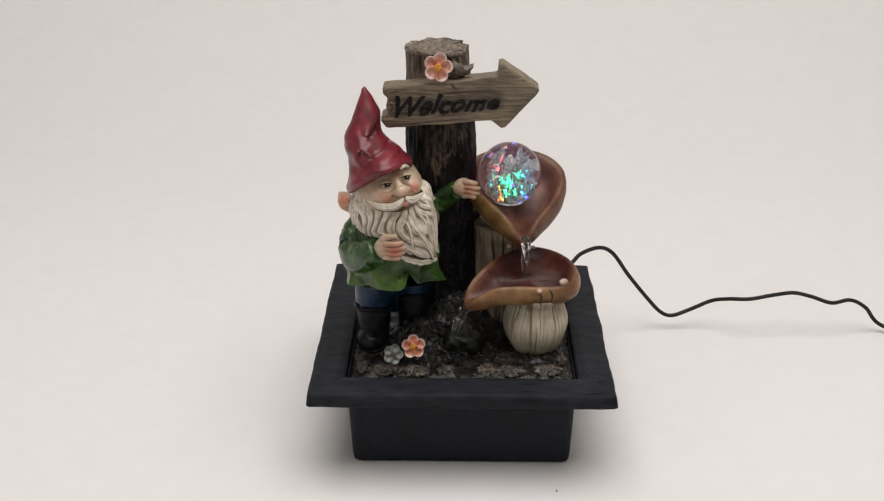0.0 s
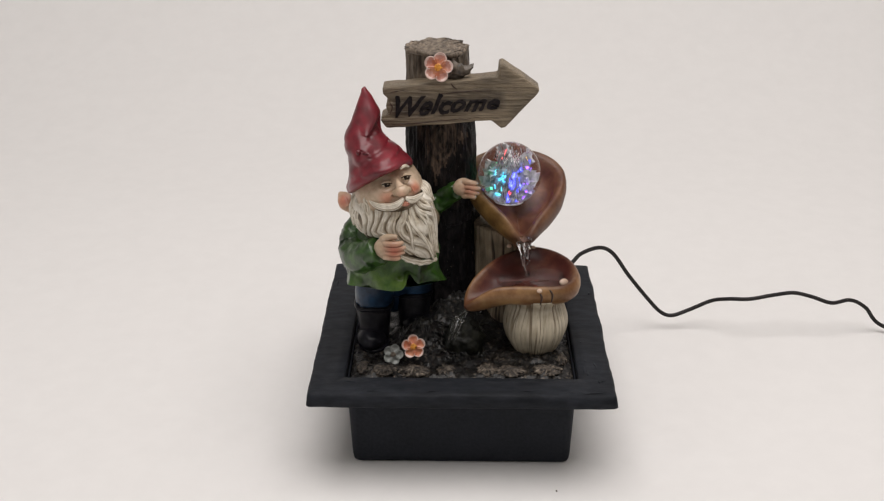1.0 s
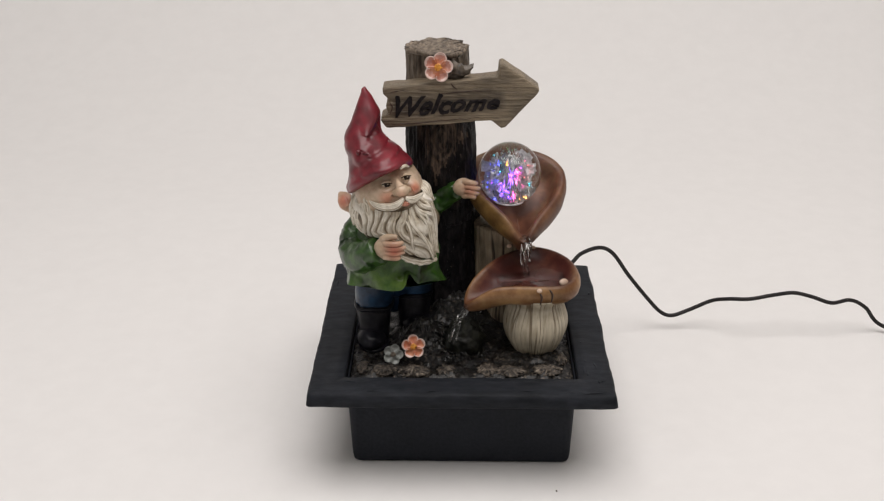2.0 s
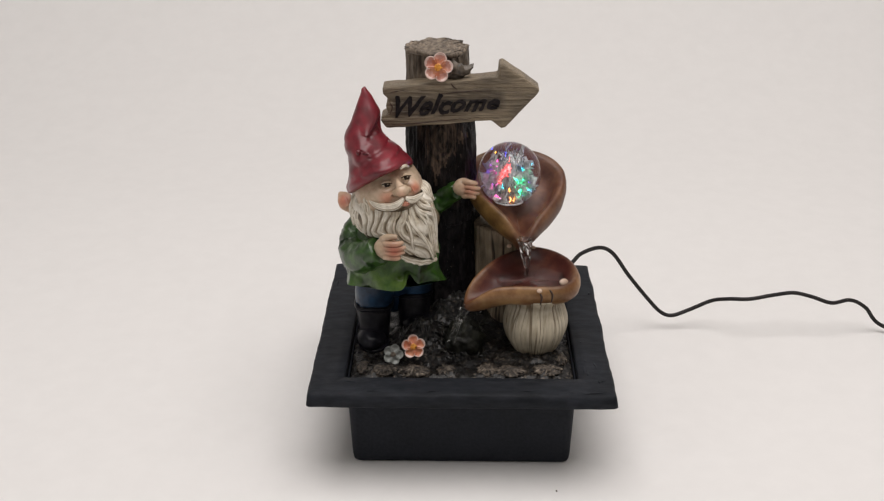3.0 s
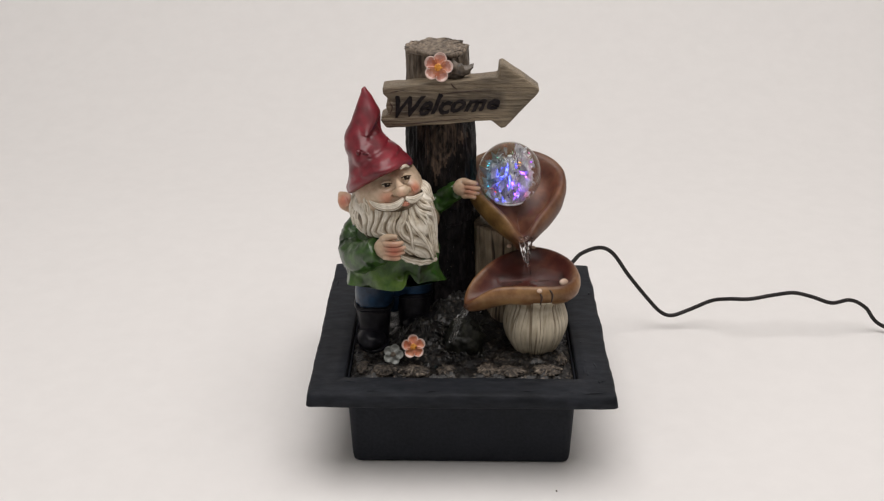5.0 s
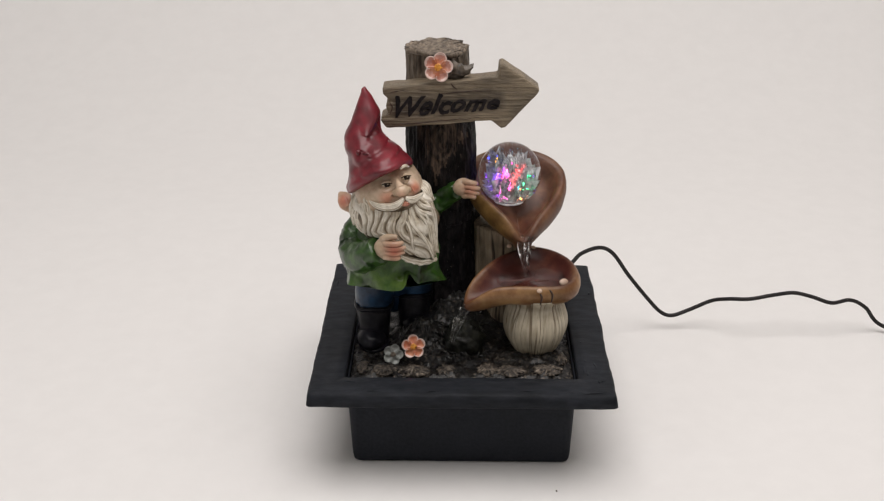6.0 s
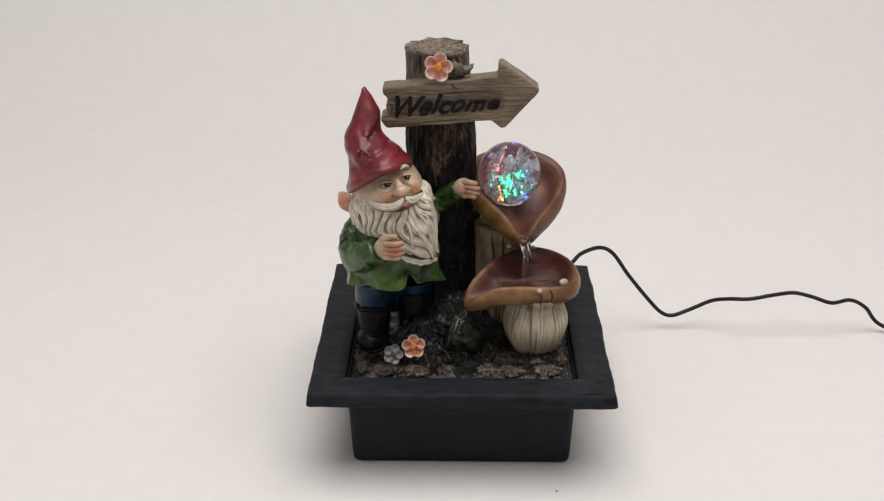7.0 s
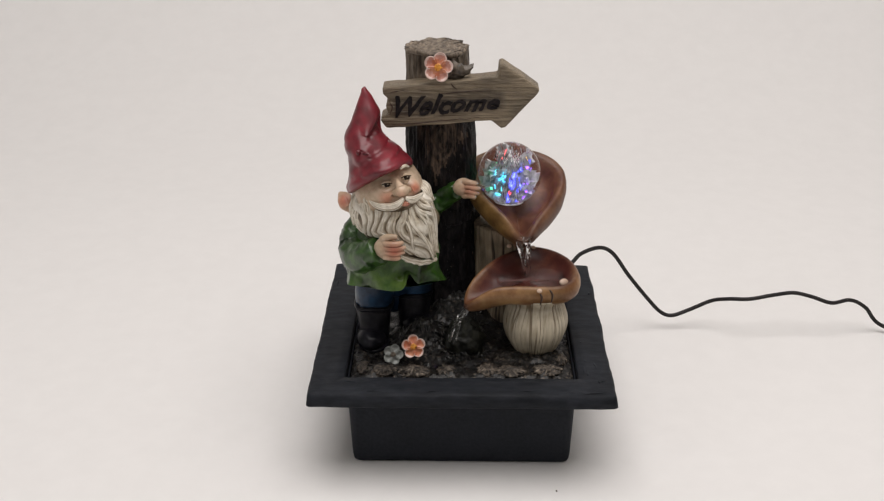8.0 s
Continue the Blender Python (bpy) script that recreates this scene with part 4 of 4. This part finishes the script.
    def fall(f, w):
        a, m, b = spline(starts, f), spline(mids, f), spline(ends, f)
        return a * (1 - w) ** 2 + (2 * m - 0.5 * a - 0.5 * b) * 2 * w * (1 - w) + b * w * w

    def carve(f, w):
        """How high the broad locks and the fine strands stand, 0 to 1 each."""
        bend = 0.8 * math.sin(6.0 * w + 9 * f) * (0.3 + w) + 1.5 * noise.noise(Vector((f * 4.5, w * 1.6, 3)))
        broad = abs(math.cos(math.pi * (12 * f + bend)))
        fine = abs(math.cos(math.pi * (37 * f + 2.4 * bend + 1.3 * noise.noise(Vector((f * 9, w * 2.5, 8))))))
        return broad ** 0.55, fine ** 0.7

    nf, nw = 280, 90
    grid = []
    for k in range(nf + 1):
        f = k / nf
        row = []
        for j in range(nw + 1):
            w = j / nw
            broad, fine = carve(f, w)
            reach = w * (0.96 + 0.04 * broad)
            q = fall(f, reach)
            side, down = fall(min(1, f + 0.01), reach) - fall(max(0, f - 0.01), reach), fall(f, min(1.1, reach + 0.01)) - fall(f, reach - 0.01)
            out = side.cross(down).normalized()
            if out.y > 0:
                out = -out
            thick = math.sin(math.pi * min(1, 0.1 + 0.9 * w) ** 0.8) ** 0.5
            v = bm.verts.new(q + out * (2.6 * broad + 0.8 * fine - 1.6) * thick - out * 1.6 * max(0, w - 0.9) / 0.1)
            # brown wash plus the shade between locks, both put into the colour
            v[lay] = 1.4 * max(0.0, 1 - 1.2 * broad) + 0.65 * max(0.0, 1 - 1.5 * fine) * (0.6 + 0.6 * noise.noise(Vector((f * 6, w * 2, 1))))
            row.append(v)
        grid.append(row)
    for k in range(nf):
        for j in range(nw):
            bm.faces.new((grid[k][j], grid[k + 1][j], grid[k + 1][j + 1], grid[k][j + 1])).material_index = HAIR_
    # loose locks lying on it
    for k in range(15):
        f, ph = min(0.95, max(0.04, (k + rnd.uniform(0.2, 0.8)) / 15)), rnd.uniform(0, 6)
        if 0.2 < f < 0.46:
            continue
        w0, w1, r = rnd.uniform(0.05, 0.45), rnd.uniform(0.85, 1.02), rnd.uniform(0.9, 1.5)
        pts = []
        for n in range(7):
            w = w0 + (w1 - w0) * n / 6
            pts.append(fall(min(1, max(0, f + 0.022 * math.sin(ph + 6.5 * w))), w) + Vector((0, -0.9 * math.sin(math.pi * n / 6) - 0.2, 0)))
        tube(bm, pts, [r * 0.2, r * 0.8, r, r, r * 0.9, r * 0.6, r * 0.2], 18, 24, HAIR_, flat=0.7, grooves=3)
    tube(bm, [(-36.5, -47, 128.6), (-30.6, -46.5, 125.8), (-23.3, -45, 124.1), (-15.4, -40, 123.6)], [0.8, 1.6, 1.7, 0.8], 20, 26, HAIR_, bumpy=0.9, grooves=5)
    # hair beside the ear
    for k in range(13):
        f = k / 12
        a = Vector((-64.4, -24, 160.4)).lerp(Vector((-56.4, -34, 164.8)), f)
        b = Vector((-66.9, -24, 148.7)).lerp(Vector((-55.5, -41, 158.0)), f)
        c = Vector((-65.4, -25, 139.6)).lerp(Vector((-53.1, -42, 147.7)), f)
        sway = Vector((1.2 * math.sin(4 * k), -1.2 + 0.6 * math.sin(3 * k), 0))
        tube(bm, [a, a.lerp(b, 0.5) + sway, b - sway * 0.5, c + sway], [0.5, 1.3 - 0.3 * (k % 2), 1.4, 0.4], 20, 18, HAIR_, grooves=5)
    for k in range(7):
        f = k / 6
        a = Vector((-26.5, -30, 167.2)).lerp(Vector((-24.4, -18, 166.0)), f)
        b = Vector((-22.0, -34, 164.5)).lerp(Vector((-20.4, -20, 163.6)), f)
        c = Vector((-20.7, -35, 160.7)).lerp(Vector((-17.7, -24, 154.9)), f)
        sway = Vector((0.8 * math.sin(3 * k), -0.5, 0))
        tube(bm, [a, b + sway, c - sway], [0.3, 1.0, 0.5], 16, 14, HAIR_, grooves=4)
    # moustache: thin grooved wings, curled up at the tips
    for j in range(3):
        o = Vector((0, -0.2 * j, -0.9 * j + 0.9))
        tube(bm, [Vector((-33.9, -50.5, 167.0)) + o * 0.4, Vector((-36.6, -51.5, 163.9)) + o, Vector((-41.0, -50.0, 161.5)) + o, Vector((-46.5, -47.5, 160.6)) + o, Vector((-51.5, -44.0, 160.9)) + o * 0.7, Vector((-54.4, -41.5, 162.0)) + o * 0.2], [0.6, 1.15, 1.25, 1.1, 0.8, 0.25], 20, 24, HAIR_, grooves=4)
        tube(bm, [Vector((-32.6, -50.5, 167.4)) + o * 0.4, Vector((-29.6, -50, 166.0)) + o * 0.9, Vector((-26.0, -46.5, 165.9)) + o * 0.9, Vector((-22.6, -41.5, 167.3)) + o * 0.3], [0.6, 1.1, 1.0, 0.25], 20, 20, HAIR_, grooves=4)
    blob(bm, (-32.6, -50, 163.6), (2.6, 1.5, 1.6), ROSY_, (0, -15, 0), 14, 8)
    # rosy brushwork on the skin, light dry-brushing on the coat, fold shade coloured into the hat
    brush = {SKIN_: [((-44.2, -45, 165.2), 3.6, 1.1), ((-27.0, -40, 169.2), 3.8, 1.2), ((-34.9, -51, 169.0), 3.0, 0.45), ((-39.6, -58, 137.2), 5.5, 1.1), ((4.6, -11, 157.0), 5.0, 0.8), ((-71.9, -13, 150.0), 4.5, 1.25), ((-38.5, -40, 180.0), 4.0, 0.3)],
             GREEN_: [((-47, -42, 108), 10, 1.25), ((-36, -43, 106), 7, 1.2), ((-26, -42, 122), 7, 1.2), ((-63, -36, 109), 7, 0.55), ((-62, -28, 126), 6, 0.35)],
             RED_: [((-48.5, -20, 201.5), 4.0, 0.9), ((-34, -30, 186), 4, 0.5)]}
    for f in bm.faces:
        for c, wide, strong in brush.get(f.material_index, ()):
            for v in f.verts:
                v[lay] = max(v[lay], strong * math.exp(-((v.co - Vector(c)).length / wide) ** 2))
    ob = part("gnome_figurine", bm, [RED, SKIN, ROSY, HAIR, HAIRBASE, GREEN, BLUE, BOOT, EYEWHITE, EYEDARK], None, "painted garden gnome with red hat, white beard and green coat")
    tagged(ob, category="figurine")


build_gnome()


# ---- the glass ball with its turning coloured glints ----
BALL = Vector((29.5, 15, 157.9))


# seconds of a turn at which each colour comes to the front
BEAT, HUE = (0.0, 1.0, 1.5, 2.3, 2.5, 2.8, 3.0, 3.2, 3.5), (0.0, 1.4, 2.3, 3.3, 3.9, 4.9, 5.4, 6.1, 7.0)


def build_ball():
    t = thing("glass_ball", "clear glass ball with coloured lights sparkling inside", "ball", at=BALL)
    bm = bmesh.new()
    blob(bm, (0, 0, 0), (19.8, 19.8, 19.8), nu=64, nv=40)
    part("shell", bm, GLASS, t, "solid clear glass").visible_shadow = False
    core = new("sparkle_core")
    core.parent = t
    tagged(core, "glowing coloured glints and frosted cracks")
    # coloured light caught in the cracks, put in as glowing materials
    hues = [glow("light_%s" % n, c, s) for n, c, s in (("green", (0.02, 0.85, 0.38), 6), ("cyan", (0.03, 0.65, 0.85), 6), ("blue", (0.04, 0.06, 1.0), 8), ("violet", (0.38, 0.06, 0.95), 7), ("pink", (0.95, 0.08, 0.45), 6), ("red", (1.0, 0.05, 0.03), 6), ("amber", (1.0, 0.42, 0.05), 6))]
    soft_hues = [glow("soft_light_%d" % i, tuple(0.9 * q + 0.06 for q in c), 4.2) for i, c in enumerate(((0.02, 0.80, 0.34), (0.03, 0.52, 0.80), (0.05, 0.08, 0.95), (0.28, 0.06, 0.90), (0.88, 0.10, 0.45), (0.95, 0.08, 0.08), (0.95, 0.34, 0.05)))]
    rnd = random.Random(21)

    def shard(c, d, wide, count=8):
        bm = bmesh.new()
        for _ in range(count):
            bm.verts.new(c + d * rnd.uniform(-1, 1) + Vector((rnd.uniform(-1, 1), rnd.uniform(-1, 1), rnd.uniform(-1, 1))) * wide)
        bmesh.ops.convex_hull(bm, input=bm.verts[:])
        return bm

    def glint_chip(c, size, hue):
        """A flat broken chip, a glint of lit glass, that glows on its outward side only."""
        out = Vector((c.x, c.y, c.z * 0.4)).normalized()
        a = out.cross(Vector((0, 0, 1))).normalized()
        b = a.cross(out)
        n = 19
        rim = [size * (rnd.uniform(0.4, 1.3) if i % 2 else rnd.uniform(0.15, 0.5)) for i in range(n)]
        bm = bmesh.new()
        face = [bm.verts.new(c + a * (0.6 * rim[i] * math.cos(6.283 * i / n)) + b * (1.7 * rim[i] * math.sin(6.283 * i / n)) + out * rnd.uniform(-0.5, 0.3) * size) for i in range(n)]
        wall = [bm.verts.new(v.co + (v.co - c) * 0.25 + out * size * rnd.uniform(0.5, 1.3)) for v in face]
        for i in range(n):
            if i % 5:
                bm.faces.new((face[i], face[(i + 1) % n], wall[(i + 1) % n], wall[i])).material_index = 1
        tip = bm.verts.new(c + out * 0.25 * size)
        back = bm.verts.new(c - out * 0.3 * size)
        for i in range(n):
            bm.faces.new((face[i], face[(i + 1) % n], tip)).material_index = 0
            bm.faces.new((face[(i + 1) % n], face[i], back)).material_index = 1
        return part("light_chip", bm, [hue, SHARD], core, smooth=False, recalc=False)

    # the frosted heart that the chips are set in
    bm = bmesh.new()

    def heart(u, v):
        th, z = 2 * math.pi * u, -14.5 + 24 * v
        r = 4.4 * (1 + 0.5 * noise.noise(Vector((math.cos(th) * 2.2, math.sin(th) * 2.2, z * 0.12)))) * (1 - 0.75 * max(0, v - 0.55) / 0.45)
        return Vector((math.cos(th) * r, math.sin(th) * r, z))
    surf(bm, heart, 22, 12)
    part("frosted_heart", bm, SHARD, core, "white frosted crackle", smooth=False)
    for k in range(63):
        az = 2 * math.pi * k / 63
        h = round(float(np.interp(3.5 * k / 63, BEAT, HUE)) + rnd.uniform(-0.4, 0.4) + (3 if k % 16 == 3 else 0)) % 7
        wide = k % 2 == 0
        r, z = rnd.uniform(6.3, 8.2) if wide else rnd.uniform(6, 12), rnd.uniform(-12, 6) if wide else rnd.uniform(-9, 11)
        r = min(r, math.sqrt(max(4, 15.0 ** 2 - z * z)))
        c = Vector((r * math.cos(az), r * math.sin(az), z))
        if k % 4 == 1:
            continue
        if wide:
            glint_chip(c, rnd.uniform(2.4, 4.3), soft_hues[h])
        else:
            glint_chip(c, rnd.uniform(0.7, 1.5), hues[h])
    # frosted cracks: a dense heart and long streaks towards the skin
    for k in range(270):
        az, z = rnd.uniform(0, 6.28), rnd.uniform(-11, 11)
        r = rnd.uniform(3.5, 7.5) if k < 190 else rnd.uniform(6, 11.5)
        r = min(r, math.sqrt(max(4, 16.0 ** 2 - z * z)))
        c = Vector((r * math.cos(az), r * math.sin(az), z))
        lean = Vector((math.cos(az) * rnd.uniform(-0.7, 0.7), math.sin(az) * rnd.uniform(-0.7, 0.7), 1)).normalized()
        part("crack_flake", shard(c, lean * rnd.uniform(1.0, 4.0), rnd.uniform(0.2, 0.75)), FROST if k % 3 else SHARD, core, smooth=False)
    # seat ring under the ball
    bm = bmesh.new()
    tube(bm, [(9 * math.cos(a), 9 * math.sin(a), -17.8) for a in (k * math.pi / 8 for k in range(17))], [0.8] * 17, 8, 48, up=(0, 0, 1))
    part("seat_ring", bm, SHARD, t, "frosted seat ring")
    return core


CORE = build_ball()


# ---- the water ----
def build_strand(length, r0, r1, lobes, twist, seed, uneven=1.0):
    """A twisted rope of water along its own -z."""
    bm = bmesh.new()

    def fn(u, v):
        th = 2 * math.pi * u
        r = r0 + (r1 - r0) * v ** 0.7
        r *= 1 + uneven * (0.30 * math.sin(lobes * th) + 0.22 * math.sin(5.5 * v + seed + th))
        q = Vector((math.cos(th) * r, math.sin(th) * r, -length * v))
        off = 0.55 * r0 * Vector((math.cos(seed + twist * v), math.sin(seed + twist * v), 0)) * (1 - 0.4 * v)
        q.rotate(Euler((0, 0, twist * v)))
        return q + off
    surf(bm, fn, 20, 40)
    return bm


def build_water():
    out = []
    up = thing("water_stream", "clear water falling from the upper mushroom lip", "water", "water streams")
    top, low = Vector((38.1, -20.0, 129.4)), Vector((40.6, -17, 102.1))
    for k, (dx, r0, r1) in enumerate(((-2.1, 2.0, 1.0), (1.3, 1.8, 1.2), (2.8, 1.1, 0.7))):
        a, b = top + Vector((dx, 0.4 * k, 0)), low + Vector((dx * 0.35, 0.3 * k, -1.5))
        s = part("strand", build_strand((b - a).length, r0, r1, 2, 5.0 + k, k * 2.0), WATER, up)
        base = Matrix.Translation(a * MM) @ (a - b).to_track_quat("Z", "Y").to_matrix().to_4x4()
        out.append((s, base, 560 + 90 * k))
    lo = thing("water_stream", "thin clear water pouring from the lower mushroom lip", "water", "water streams")
    legs = (((3.3, -36, 91.5), (-2.8, -39, 82.9), 1.7, 1.5), ((-2.5, -39, 83.7), (-7.6, -41, 68.2), 1.5, 1.0), ((5.1, -36, 90.3), (-0.7, -40, 81.1), 1.0, 0.9), ((-0.7, -40, 81.9), (-4.8, -42, 68.8), 0.9, 0.6))
    for k, (a, b, r0, r1) in enumerate(legs):
        a, b = Vector(a), Vector(b)
        s = part("strand", build_strand((b - a).length, r0, r1, 2, 2.5, k * 1.4, 0.5), WATER, lo)
        base = Matrix.Translation(a * MM) @ (a - b).to_track_quat("Z", "Y").to_matrix().to_4x4()
        out.append((s, base, 600 + 60 * (k % 2)))
    # rippling water in the lower bowl
    bm = bmesh.new()
    n, m = 72, 22

    def fn(u, v):
        th, r = 2 * math.pi * u, 21.0 * min(1, v * m / (m - 1))
        z = 0.07 * math.sin(r * 1.5 + 0.9 * math.sin(th * 2)) * math.exp(-r / 9) + 0.10 * noise.noise(Vector((math.cos(th) * r * 0.2, math.sin(th) * r * 0.2, 2)))
        return Vector((math.cos(th) * r, math.sin(th) * r, z if v < 0.99 else -3.0))
    surf(bm, fn, n, m)
    pool = thing("water_pool", "shallow rippling water in the lower mushroom bowl", "water")
    s = part("ripples", bm, POOL, pool)
    out.append((s, pose(0.0425, -0.0165, 0.1027), 75))
    return out


WATERS = build_water()


# ---- the power cord and a crumb on the paper ----
def build_cord():
    bm = bmesh.new()
    pts = [(52, 55, 30), (62, 66, 58), (76.3, 74, 67.6), (85.1, 86, 70.4), (99.2, 98, 69.5), (110.1, 104, 61.8), (122.9, 108, 42.7), (139.2, 110, 21.8), (149.3, 111, 10.9), (157.8, 110, 8.6), (170.5, 112, 12.4), (186.6, 112, 20.1), (197.6, 106, 24.7), (212.0, 101, 27.3), (229.6, 103, 29.7), (245.1, 106, 30.1), (258.1, 104, 28.0), (272.6, 102, 24.0), (288.1, 108, 23.4), (300.2, 108, 17.3), (314.7, 106, 2.9), (352, 92, -1.0), (420, 120, -1.1), (560, 90, -1.1), (760, 140, -1.1)]
    tube(bm, pts, [1.45] * len(pts), 12, 260, up=(0, 0, 1))
    tagged(part("power_cord", bm, CORD, None, "thin black power cord looping over the paper"), category="cable")
    bm = bmesh.new()
    q = Vector((57.2, -96, 3.6))
    blob(bm, (q.x, q.y, -2.3), (0.5, 0.9, 0.4), nu=8, nv=6, bumpy=0.4)
    tagged(part("crumb", bm, LEAFY, None, "tiny grey crumb lying on the white paper"), category="crumb")


build_cord()


def motions():
    """The glint core turns round in 3.5 s, the water ropes spin as they fall, the pool drifts round."""
    walk(CORE, [(0.2 * k, pose(0, 0, 0, 0, 0, START - 360 / 3.5 * 0.2 * k)) for k in range(41)])
    for s, base, speed in WATERS:
        walk(s, [(0.1 * k, base @ pose(0, 0, 0, 0, 0, speed * 0.1 * k)) for k in range(81)])


START = -98.0
motions()
